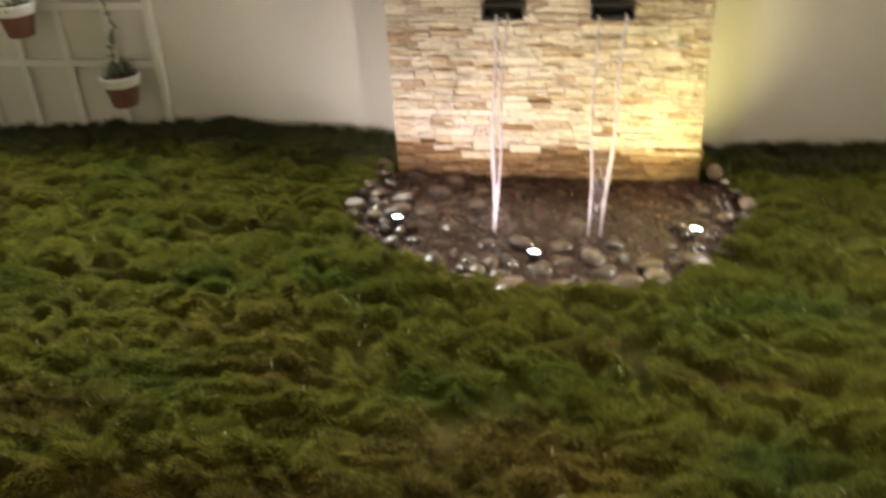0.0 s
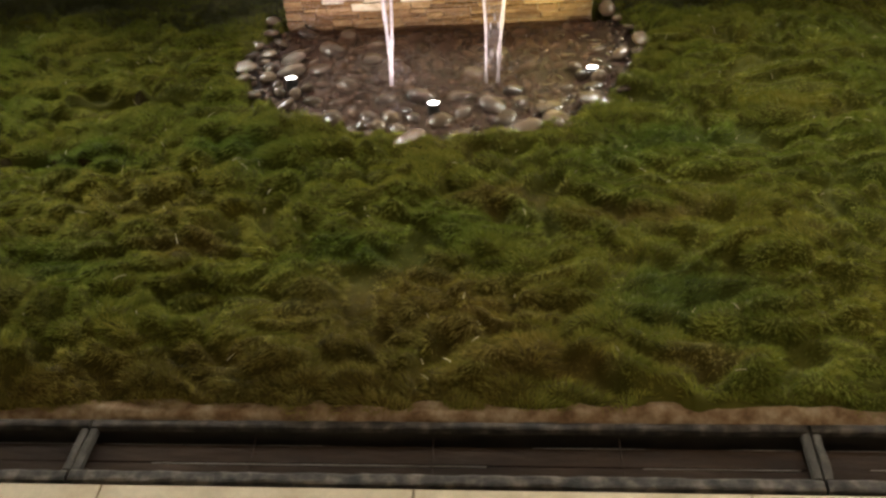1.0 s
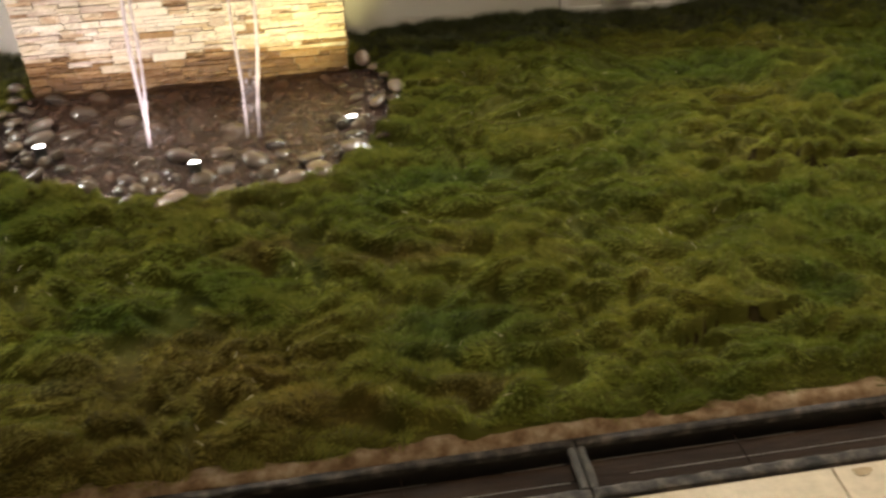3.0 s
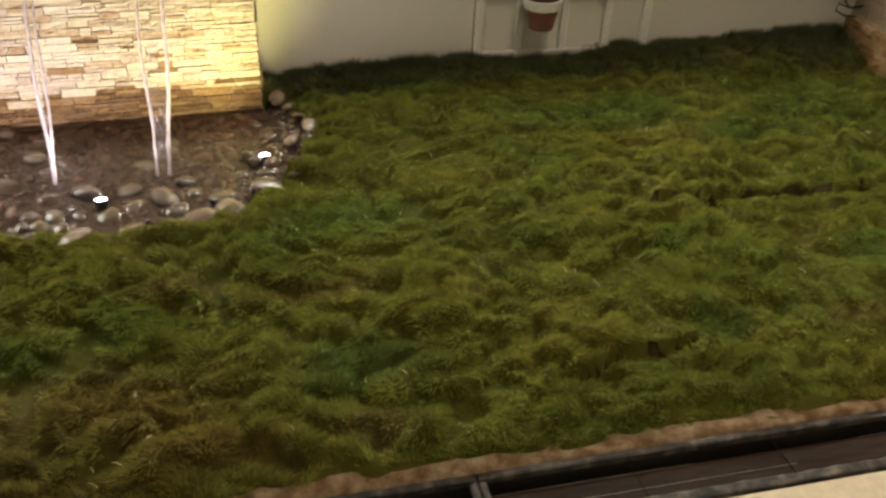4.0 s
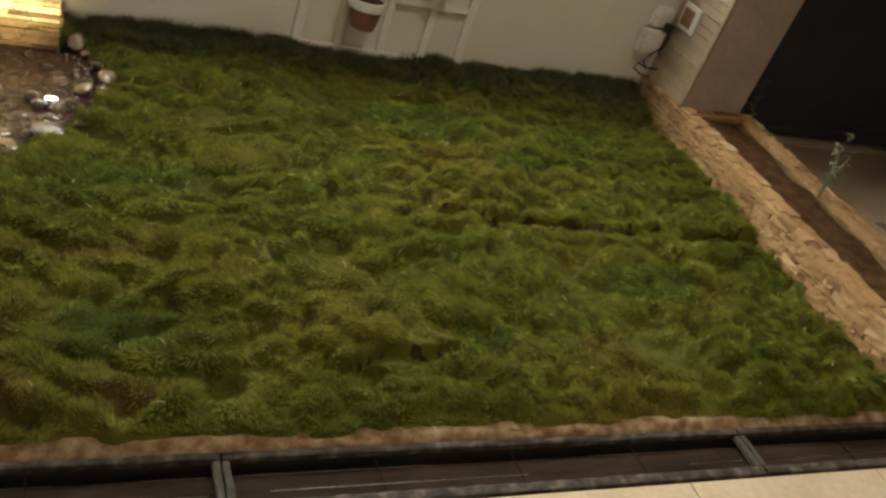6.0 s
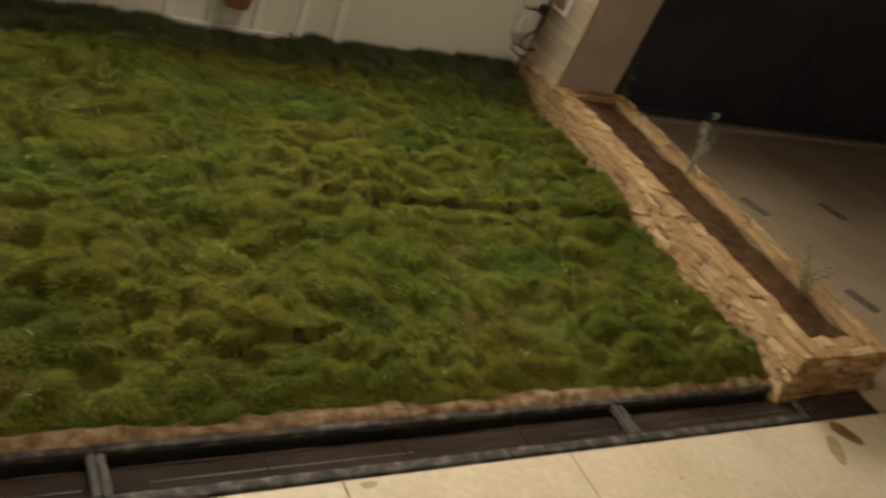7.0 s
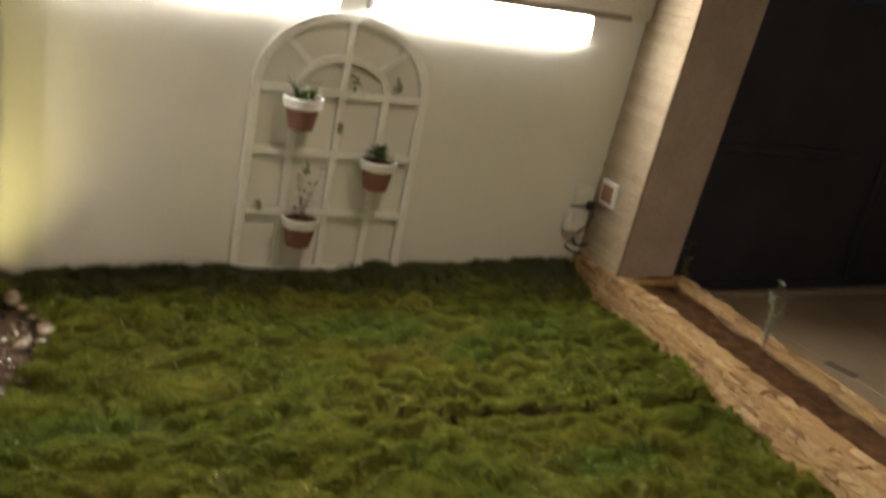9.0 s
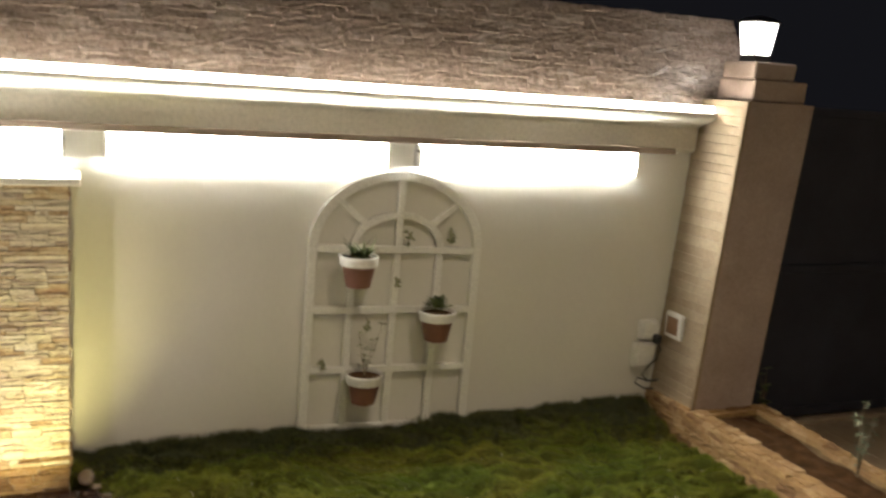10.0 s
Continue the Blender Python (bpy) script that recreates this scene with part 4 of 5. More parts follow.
def side_stones(name, parent, rng, spans, to_world, material, depth=(0.012, 0.028), gap=0.003, lean=1.0):
    """Joined cladding on a face; to_world maps (u, out, z) to the place."""
    verts, faces = [], []
    for u0, u1, z0, z1 in spans:
        out, n = rng.uniform(*depth), len(verts)
        c = gap / 2 + 0.002
        for u, o, z in ((u0, -0.01, z0), (u1, -0.01, z0), (u1, -0.01, z1), (u0, -0.01, z1), (u0 + c, out, z0 + c), (u1 - c, out * rng.uniform(0.7, 1), z0 + c), (u1 - c, out * lean * rng.uniform(0.8, 1.2), z1 - c), (u0 + c, out * lean * rng.uniform(0.6, 1.1), z1 - c)):
            verts.append(to_world(u, o, z))
        faces += [(n + 4, n + 5, n + 6, n + 7)] + [(n + k, n + (k + 1) % 4, n + 4 + (k + 1) % 4, n + 4 + k) for k in range(4)]
    me = bpy.data.meshes.new(name)
    me.from_pydata([tuple(v) for v in verts], [], faces)
    bm = bmesh.new()
    bm.from_mesh(me)
    bmesh.ops.recalc_face_normals(bm, faces=bm.faces)
    bpy.data.meshes.remove(me)
    return tagged(part(name, bm, material, parent), kind="stuff")


def joined_stones(name, parent, pieces, material):
    """Many stones, each a unit stone and its place, as one mesh."""
    verts, faces = [], []
    for unit, m in pieces:
        n = len(verts)
        verts += [tuple(m @ v.co) for v in unit.vertices]
        faces += [tuple(n + k for k in f.vertices) for f in unit.polygons]
    me = bpy.data.meshes.new(name)
    me.from_pydata(verts, [], faces)
    bm = bmesh.new()
    bm.from_mesh(me)
    bpy.data.meshes.remove(me)
    return tagged(part(name, bm, material, parent), kind="stuff")


joined_stones("upper_cladding", FOUNTAIN, [(rng.choice(FACE_STONES), face_place(*u)) for u in upper], M["ledge_far"])
for sign, x in ((1, FX1 - 0.02), (-1, FX0 + 0.02)):
    spans = list(courses(rng, FACE_Y + 0.03, WALL_Y - 0.002, -0.03, FTOP, (0.018, 0.042), (0.05, 0.16)))
    side_stones("side_cladding", FOUNTAIN, rng, spans, lambda u, o, z, x=x, s=sign: (x + s * o, u, z), M["ledge_side"])


def water_sheet(x, lean, seed, pinch, neck, lip_half, bright):
    """A sheet that falls from a spout, narrowing between two thicker strands."""
    rng = random.Random(seed)
    w = tagged(new("water_stream"), "clear falling water sheet lit by the spotlights", "water", "streams from the spouts")
    w.matrix_basis = pose(x, FACE_Y - 0.07, 0.59)
    lip, land, drop = FACE_Y - 0.074, 1.37, 0.60
    strands = []
    for side in (-1, 1):
        pts, radii = [], []
        for k in range(26):
            f = k / 25
            half = lip_half * (1 - f) ** neck + pinch
            pts.append((x + side * half + lean * f + 0.004 * math.sin(9 * f + seed + side), lip + (land - lip) * math.sqrt(f) * (0.35 + 0.65 * math.sqrt(f)), 0.600 - drop * f))
            radii.append((0.0054 - 0.0012 * f if side == bright else 0.0034) + 0.0016 * math.sin(23 * f + seed * 2 + 3 * side) ** 2 * f + 0.0012 * rng.random())
        strands.append(pts)
        part("strand", tube(bmesh.new(), pts, radii, 8), M["water"], w, smooth=True)
    bm = bmesh.new()
    front, back = [], []
    for k in range(25):
        rowf, rowb = [], []
        for q in range(7):
            g = q / 6
            p = Vector(strands[0][k]).lerp(Vector(strands[1][k]), g)
            wob = 0.003 * math.sin(6.28 * g * 1.5 + k * 0.7 + seed)
            rowf.append(bm.verts.new(p + Vector((0, wob - 0.0012, 0))))
            rowb.append(bm.verts.new(p + Vector((0, wob + 0.0012, 0))))
        front.append(rowf), back.append(rowb)
    for k in range(24):
        for q in range(6):
            bm.faces.new((front[k][q], front[k][q + 1], front[k + 1][q + 1], front[k + 1][q]))
            bm.faces.new((back[k][q + 1], back[k][q], back[k + 1][q], back[k + 1][q + 1]))
        for q in (0, 6):
            bm.faces.new((front[k][q], front[k + 1][q], back[k + 1][q], back[k][q]))
    part("film", bm, M["film"], w, smooth=True)
    bm = bmesh.new()
    for k in range(22):
        f = rng.uniform(0.45, 0.92)
        p = Vector(strands[0][int(25 * f)]).lerp(Vector(strands[1][int(25 * f)]), rng.random())
        tube(bm, [p, p + Vector((0.001, -0.002, -rng.uniform(0.006, 0.022))), p + Vector((0.001, -0.003, -0.03))], [0.0006, rng.uniform(0.0012, 0.0024), 0.0005], 6)
    for _ in range(240):
        a, r, h = rng.uniform(0, 6.28), rng.uniform(0.003, 0.085), rng.uniform(0.0, 0.11)
        c = Vector((x + lean + r * math.cos(a), land + r * math.sin(a), 0.015 + h * (1 - r / 0.09)))
        s = rng.uniform(0.0006, 0.0015)
        bmesh.ops.create_icosphere(bm, subdivisions=1, radius=s, matrix=Matrix.Translation(c))
    tagged(part("splash_drops", bm, M["drops"], w, smooth=True), kind="stuff")


water_sheet(SPOUTS[0], 0.012, 1, 0.004, 0.9, 0.013, -1)
water_sheet(SPOUTS[1], -0.02, 2, 0.018, 0.8, 0.026, 1)


# ---- pebble bed and its spotlights ----
bm = bmesh.new()
rows = []
for i in range(9):
    f = i / 8
    rows.append([bm.verts.new((*pond_point(1.02 * f, a), -0.028 + 0.035 * f ** 3)) for a in (math.pi * k / 40 for k in range(41))])
for lo, hi in zip(rows, rows[1:]):
    for k in range(40):
        bm.faces.new((lo[k], lo[k + 1], hi[k + 1], hi[k]))
bmesh.ops.remove_doubles(bm, verts=bm.verts, dist=1e-5)
bmesh.ops.recalc_face_normals(bm, faces=bm.faces)
tagged(part("pond_bed", bm, M["bed"], smooth=True), "wet dark brown bed under the pebbles", "pond bed", kind="structure")


bm = bmesh.new()
rows = [[bm.verts.new((*pond_point(0.93 * i / 6, math.pi * k / 40), 0.0)) for k in range(41)] for i in range(7)]
for lo, hi in zip(rows, rows[1:]):
    for k in range(40):
        bm.faces.new((lo[k], lo[k + 1], hi[k + 1], hi[k]))
bmesh.ops.remove_doubles(bm, verts=bm.verts, dist=1e-5)
bmesh.ops.recalc_face_normals(bm, faces=bm.faces)
for v in bm.verts:
    v.co.z = 0.005
tagged(part("pool_water", bm, M["pool"], smooth=True), "shallow rippled clear water over the pebbles", "water", kind="structure")


def pebble_meshes(count, seed, material, sub=2):
    rng, out = random.Random(seed), []
    for n in range(count):
        bm = bmesh.new()
        bmesh.ops.create_icosphere(bm, subdivisions=sub, radius=0.5)
        off = Vector((n * 7.3, seed, 0))
        for v in bm.verts:
            v.co *= 1 + 0.35 * (noise.noise(v.co * 1.6 + off)) + 0.08 * noise.noise(v.co * 4 + off)
        me = bpy.data.meshes.new("river_stone")
        bm.to_mesh(me)
        bm.free()
        me.materials.append(material)
        me.shade_smooth()
        out.append(me)
    return out


PEBBLES, DARK_PEBBLES = pebble_meshes(9, 5, M["pebble"]), pebble_meshes(9, 6, M["pebble_dark"])
rng = random.Random(12)
placed = []


def bed_z(x, y):
    return -0.028 + 0.035 * min(1.0, float(pond_field(np.array(x), np.array(y)))) ** 3


def lay_stone(x, y, size, flat, lift=0.0):
    if y > FACE_Y - 0.02 and FX0 - 0.03 < x < FX1 + 0.03:
        return
    if any((x - p) ** 2 + (y - q) ** 2 < (0.43 * (size + s)) ** 2 for p, q, s in placed):
        return
    if any((x - p[0][0]) ** 2 + (y - p[0][1]) ** 2 < (0.36 * size + 0.022) ** 2 for p in SPOTS):
        return
    placed.append((x, y, size))
    sx, sy, sz = size, size * rng.uniform(0.62, 0.9), size * flat
    inner = float(pond_field(np.array(x), np.array(y))) < 0.80
    ob = new("river_stone", rng.choice(DARK_PEBBLES if inner else PEBBLES))
    ob.matrix_basis = pose(x, y, bed_z(x, y) + 0.40 * sz + lift, rng.uniform(-14, 14), rng.uniform(-14, 14), rng.uniform(0, 360)) @ Matrix.Diagonal((sx, sy, sz, 1))
    tagged(ob, "dark wet reddish brown river stone under the spray" if inner else "smooth wet grey-brown river stone rimming the pebble bed", "stone", "river stones at the fountain")


for place, _, _, _ in (SPOTS[0], SPOTS[2]):
    for dx, dy, s in ((-0.034, -0.030, 0.052), (0.020, -0.044, 0.056), (0.048, -0.006, 0.046), (-0.050, 0.014, 0.05)):
        placed.append((place[0] + dx, place[1] + dy, s))
        ob = new("river_stone", rng.choice(PEBBLES))
        ob.matrix_basis = pose(place[0] + dx, place[1] + dy, 0.010, rng.uniform(-14, 14), rng.uniform(-14, 14), rng.uniform(0, 360)) @ Matrix.Diagonal((s, s * 0.8, s * 0.8, 1))
        tagged(ob, "smooth wet grey-brown river stone beside a spotlight", "stone", "river stones at the fountain")
for ring, size in ((0.985, (0.05, 0.085)), (0.89, (0.045, 0.075))):
    a = 0.02
    while a < math.pi - 0.01:
        s = rng.uniform(*size)
        r = ring + rng.uniform(-0.02, 0.02)
        slab = 0.75 < a < 1.62
        if slab:
            s *= 1.35
        lay_stone(*pond_point(r, a), s, rng.uniform(0.18, 0.28) if slab else rng.uniform(0.30, 0.44), 0.017 if slab else 0.010)
        a += s * 0.92 / (0.70 * ring)
for x, y, s in ((-0.262, 1.815, 0.085), (-0.235, 1.73, 0.06), (-1.43, 1.81, 0.07), (-1.46, 1.73, 0.06)):
    lay_stone(x, y, s, 0.6, 0.01)
for _ in range(900):
    if len(placed) > 235:
        break
    a, r = rng.uniform(0.0, math.pi), math.sqrt(rng.random()) * 0.82
    lay_stone(*pond_point(r, a), rng.choice((0.045, 0.055, 0.07, 0.085, 0.105)), rng.uniform(0.34, 0.48))
bm = bmesh.new()
for _ in range(1100):
    a, r = rng.uniform(0.0, math.pi), math.sqrt(rng.random()) * 0.97
    (x, y), s = pond_point(r, a), rng.uniform(0.014, 0.034)
    if y > FACE_Y - 0.01:
        continue
    bmesh.ops.create_icosphere(bm, subdivisions=1, radius=0.5, matrix=pose(x, y, bed_z(x, y) + 0.006, 0, 0, rng.uniform(0, 360)) @ Matrix.Diagonal((s, s * rng.uniform(0.6, 1), s * rng.uniform(0.5, 0.8), 1)))
tagged(part("gravel", bm, M["pebble_small"], smooth=True), "small wet reddish brown gravel between river stones", "gravel", kind="stuff")


def pond_spotlight(place, aim):
    x, y, z = place
    s = base("pond_spotlight", x, y, z, "small black spotlight with glowing lens among pebbles", "spotlight", "spotlights in the pebble bed")
    tilt = pose(x, y, z, -16, 0, 0)
    bm = lathe(bmesh.new(), [(0.010, -0.030), (0.017, -0.026), (0.018, 0.016), (0.020, 0.018), (0.020, 0.028), (0.0172, 0.028), (0.0168, 0.022)], 20)
    bm.transform(tilt)
    part("barrel", bm, M["black"], s)
    bm = lathe(bmesh.new(), [(0.0168, 0.0285), (0.0168, 0.0300), (0.012, 0.0325), (0.004, 0.0338)], 20)
    bm.transform(tilt)
    part("lens", bm, M["lens"], s, "glowing white glass lens")
    part("bracket", boxed(x - 0.026, x + 0.026, y - 0.006, y + 0.010, z - 0.040, z - 0.012, bevel=0.002), M["black"], s)


for place, aim, _, _ in SPOTS:
    pond_spotlight(place, aim)


# ---- trellises and pots ----
def trellis(x0, x1, z0, spring, top, rails, label, askew=0.0):
    t = base("trellis", (x0 + x1) / 2, WALL_Y, z0, label, "trellis", "arched trellises on the wall")
    y0, y1 = WALL_Y - 0.028, WALL_Y - 0.006
    cx, half, w, s = (x0 + x1) / 2, (x1 - x0) / 2, 0.034, (x1 - x0) / 4
    for x in (x0, x1 - w):
        part("post", boxed(x, x + w, y0, y1, z0, spring, bevel=0.003), M["white"], t)
    part("arch", arc_bar(bmesh.new(), cx, spring, half, top - spring, w, y0, y1), M["white"], t)
    for k in (1, 2, 3):
        x = x0 + s * k
        part("upright", boxed(x - 0.014, x + 0.014, y0 + 0.003, y1 - 0.002, z0, spring if k != 2 else top - 0.030, bevel=0.002), M["white"], t)
    part("rail", boxed(x0 + w, x1 - w, y0 + 0.0015, y1 - 0.004, z0 + 0.020, z0 + 0.052, bevel=0.002), M["white"], t)
    for z in rails:
        part("rail", boxed(x0 + w, x1 - w, y0 + 0.0015, y1 - 0.004, z - 0.014, z + 0.014, bevel=0.002), M["white"], t)
    rise = (top - spring) * 0.47
    part("inner_arch", arc_bar(bmesh.new(), cx, spring, s + 0.014, rise, 0.026, y0 + 0.004, y1 - 0.003), M["white"], t)
    for a in (42, 138):
        c, n = math.cos(radians(a)), math.sin(radians(a))
        p, q = Vector((cx + s * c, 0, spring + (rise - 0.01) * n)), Vector((cx + (half - 0.02) * c, 0, spring + (top - spring - 0.02) * n))
        side = (q - p).normalized().cross(Vector((0, 1, 0))) * 0.011
        bm = bmesh.new()
        ring = [[bm.verts.new((v.x, y, v.z)) for v in (p - side, p + side, q + side, q - side)] for y in (y0 + 0.005, y1 - 0.004)]
        for k in range(4):
            bm.faces.new((ring[0][k], ring[0][(k + 1) % 4], ring[1][(k + 1) % 4], ring[1][k]))
        bm.faces.new(ring[0]), bm.faces.new(list(reversed(ring[1])))
        bmesh.ops.recalc_face_normals(bm, faces=bm.faces)
        part("spoke", bm, M["white"], t)
    t.matrix_basis = t.matrix_basis @ pose(0, 0, 0, 0, askew, 0)
    return t


trellis(0.482, 1.176, 0.045, 0.795, 1.084, (0.316, 0.551, 0.786), "white arched garden trellis hung with flower pots", 1.2)
trellis(-3.12, -2.318, 0.045, 0.80, 1.084, (0.357, 0.58, 0.792), "white arched garden trellis hung with flower pots")


def flower_pot(x, rim_z, size, plant, seed, label):
    """size: the rim's width."""
    rng = random.Random(seed)
    y = WALL_Y - 0.032 - size / 2
    p = base("flower_pot", x, y, rim_z - size * 0.8, label, "flower pot", "pots on the trellises")
    r = size / 2
    part("pot_body", lathe(bmesh.new(), [(r * 0.58, -size * 0.80), (r * 0.62, -size * 0.79), (r * 0.86, -size * 0.22), (r * 0.80, -size * 0.22)], 28, (x, y, rim_z)), M["terracotta"], p, "terracotta pot body", smooth=False)
    part("rim", lathe(bmesh.new(), [(r * 0.88, -size * 0.25), (r * 0.95, -size * 0.245), (r * 0.97, -size * 0.14), (r * 0.99, -size * 0.12), (r, -size * 0.02), (r * 0.985, 0), (r * 0.90, 0), (r * 0.88, -size * 0.10)], 32, (x, y, rim_z), close=False), M["plastic"], p, "white plastic pot rim")
    part("potting_soil", lathe(bmesh.new(), [(r * 0.87, -size * 0.12), (r * 0.87, -size * 0.085), (r * 0.5, -size * 0.06), (r * 0.1, -size * 0.055)], 20, (x, y, rim_z)), M["soil"], p)
    part("hook", tube(bmesh.new(), [(x, y + r * 0.95, rim_z - 0.02), (x, WALL_Y - 0.03, rim_z + 0.012), (x, WALL_Y - 0.012, rim_z + 0.006)], 0.003), M["iron"], p)
    top = Vector((x, y, rim_z - size * 0.07))
    bm = bmesh.new()
    if plant == "spiky":
        for _ in range(46):
            a, lean = rng.uniform(0, 6.28), rng.uniform(0.1, 1.1)
            leaf(bm, top + Vector((rng.uniform(-1, 1), rng.uniform(-1, 1), 0)) * r * 0.4, Vector((math.cos(a) * lean, math.sin(a) * lean, 1)), rng.uniform(0.05, 0.10), 0.010, 0.35)
        part("foliage", bm, M["leaf"], p)
    elif plant == "round":
        for _ in range(120):
            a, b = rng.uniform(0, 6.28), rng.uniform(0.05, 1.4)
            d = Vector((math.cos(a) * math.sin(b), math.sin(a) * math.sin(b), math.cos(b)))
            leaf(bm, top + Vector((0, 0, 0.01)) + d * rng.uniform(0.01, 0.045), d + Vector((rng.uniform(-0.5, 0.5), rng.uniform(-0.5, 0.5), 0.2)), rng.uniform(0.02, 0.034), 0.015, 0.3)
        part("foliage", bm, M["leaf"], p)
        bm = bmesh.new()
        for k in range(6):
            a = k * 1.05
            leaf(bm, top + Vector((0.012, -0.012, 0.055)), Vector((math.cos(a), math.sin(a), 0.6)), 0.016, 0.010, 0.2)
        part("bloom", bm, M["leaf_pale"], p)
    elif plant == "sprig":
        stem = bmesh.new()
        for k in range(4):
            a = rng.uniform(0, 6.28)
            pts = [top + Vector((math.cos(a) * f * 0.03 * (k + 1) * 0.6, 0.02 * f, f * (0.10 + 0.03 * k))) for f in (0, 0.35, 0.7, 1)]
            tube(stem, pts, [0.0016, 0.0013, 0.0010, 0.0006], 5)
            for q in pts[1:]:
                for _ in range(4):
                    b = rng.uniform(0, 6.28)
                    leaf(bm, q, Vector((math.cos(b), math.sin(b), 0.5)), rng.uniform(0.016, 0.028), 0.012, 0.3)
        part("stem", stem, M["twig"], p)
        part("foliage", bm, M["leaf_pale"], p)
    else:
        for k in range(26):
            a = rng.uniform(0, 6.28)
            leaf(bm, top + Vector((math.cos(a), math.sin(a), 0)) * r * rng.uniform(0.1, 0.6), Vector((math.cos(a) * 0.8, math.sin(a) * 0.8, rng.uniform(0.2, 1.2))), rng.uniform(0.03, 0.06), 0.02, 0.4)
        part("foliage", bm, M["leaf"], p)
    return p


flower_pot(0.668, 0.782, 0.146, "spiky", 1, "terracotta pot with white rim and spiky green plant")
flower_pot(0.990, 0.565, 0.146, "round", 2, "terracotta pot with white rim and rounded flowering plant")
flower_pot(0.712, 0.330, 0.144, "sprig", 3, "terracotta pot with white rim and a dry sprig")
flower_pot(-2.455, 0.345, 0.154, "spiky", 4, "terracotta pot with white rim below a leafy stem")
flower_pot(-2.825, 0.615, 0.154, "bushy", 5, "terracotta pot with white rim hung on trellis")


def vine_sprig(points, seed, leaves):
    rng = random.Random(seed)
    v = base("vine_sprig", *points[0], "faded leafy sprig clinging to the trellis", "vine", "sprigs on the trellises")
    stem, bm = tube(bmesh.new(), points, 0.0018, 5), bmesh.new()
    for _ in range(leaves):
        i = rng.randrange(len(points) - 1)
        p = Vector(points[i]).lerp(Vector(points[i + 1]), rng.random())
        a = rng.uniform(0, 6.28)
        leaf(bm, p, Vector((math.cos(a), -0.5, math.sin(a))), rng.uniform(0.014, 0.026), 0.014, 0.3, Vector((0, -1, 0)))
    part("stem", stem, M["twig"], v)
    part("foliage", bm, M["leaf_pale"], v)


for n, (x, z) in enumerate(((0.880, 0.835), (1.050, 0.832), (0.845, 0.660), (0.560, 0.345), (0.735, 0.50))):
    vine_sprig([(x, WALL_Y - 0.03, z - 0.02), (x + 0.006, WALL_Y - 0.036, z), (x - 0.004, WALL_Y - 0.033, z + 0.025)], n, 9)
vine_sprig([(-2.49, 1.885, 0.34), (-2.50, 1.905, 0.42), (-2.475, 1.918, 0.51), (-2.50, 1.92, 0.60), (-2.47, 1.92, 0.70), (-2.49, 1.92, 0.8)], 9, 64)


# ---- gate pillar, sockets, lantern ----
PX0, PX1, PY0, PY1 = 2.105, 2.430, 1.660, 2.10


def leaning(bm):
    """The pillar leans a little towards the gate."""
    for v in bm.verts:
        v.co.x += 0.07 * (v.co.z - 0.55)
    return bm


PILLAR = base("gate_pillar", 2.27, 1.8, 0, "brown rendered gate pillar with coursed block side", "pillar")
bm = boxed(PX0 + 0.012, PX1, PY0, PY1, -0.19, 1.430)
bmesh.ops.subdivide_edges(bm, edges=bm.edges, cuts=14, use_grid_fill=True)
for v in bm.verts:
    k = noise.noise(v.co * 9) * 0.006
    right = 0.02 * (v.co.z - 0.76) if v.co.x > PX1 - 0.01 else 0
    v.co += Vector((k + right if right else 0, k if v.co.y < PY0 + 0.01 else 0, 0))
part("shaft", leaning(bm), M["pillar"], PILLAR)
part("tier", leaning(boxed(PX0 + 0.035, PX1 - 0.020, PY0 + 0.02, 1.900, 1.431, 1.518, bevel=0.006)), M["pillar"], PILLAR)
part("tier", leaning(boxed(PX0 + 0.038, PX1 - 0.080, PY0 + 0.035, 1.895, 1.519, 1.588, bevel=0.006)), M["pillar"], PILLAR)
part("corner_bead", leaning(boxed(PX0 - 0.004, PX0 + 0.016, PY0 - 0.005, PY0 + 0.014, 0.05, 1.432, bevel=0.004)), M["block"], PILLAR, "pale worn corner bead")
rng = random.Random(44)
z = 0.05
while z < 1.42:
    h = min(rng.uniform(0.034, 0.044), 1.43 - z)
    part("block", leaning(boxed(PX0 + rng.uniform(-0.002, 0.001), PX0 + 0.013, PY0 + 0.015, WALL_Y - 0.003, z + 0.0005, z + h - 0.0005, bevel=0.0016)), M["block"], PILLAR)
    z += h

LX = 2.283
LANTERN = base("pillar_lantern", LX, 1.79, 1.59, "square glowing lantern on top of the pillar", "lantern")
part("foot", boxed(LX - 0.044, LX + 0.044, 1.746, 1.834, 1.589, 1.618, bevel=0.004), M["black"], LANTERN)
bm = bmesh.new()
lathe(bm, [(0.056, 1.619), (0.074, 1.742)], 4, (0, 0, 0))
bm.transform(pose(LX, 1.79, 0, 0, 0, 45))
part("glass", bm, M["bulb"], LANTERN, "glowing white lantern glass")
for k in range(4):
    a = radians(45 + 90 * k)
    c, s = math.cos(a), math.sin(a)
    part("post", tube(bmesh.new(), [(LX + 0.058 * c, 1.79 + 0.058 * s, 1.618), (LX + 0.077 * c, 1.79 + 0.077 * s, 1.744)], 0.004), M["black"], LANTERN)
bm = lathe(bmesh.new(), [(0.086, 1.744), (0.088, 1.749), (0.050, 1.766), (0.012, 1.774)], 4)
bm.transform(pose(LX, 1.79, 0, 0, 0, 45))
part("hood", bm, M["black"], LANTERN)


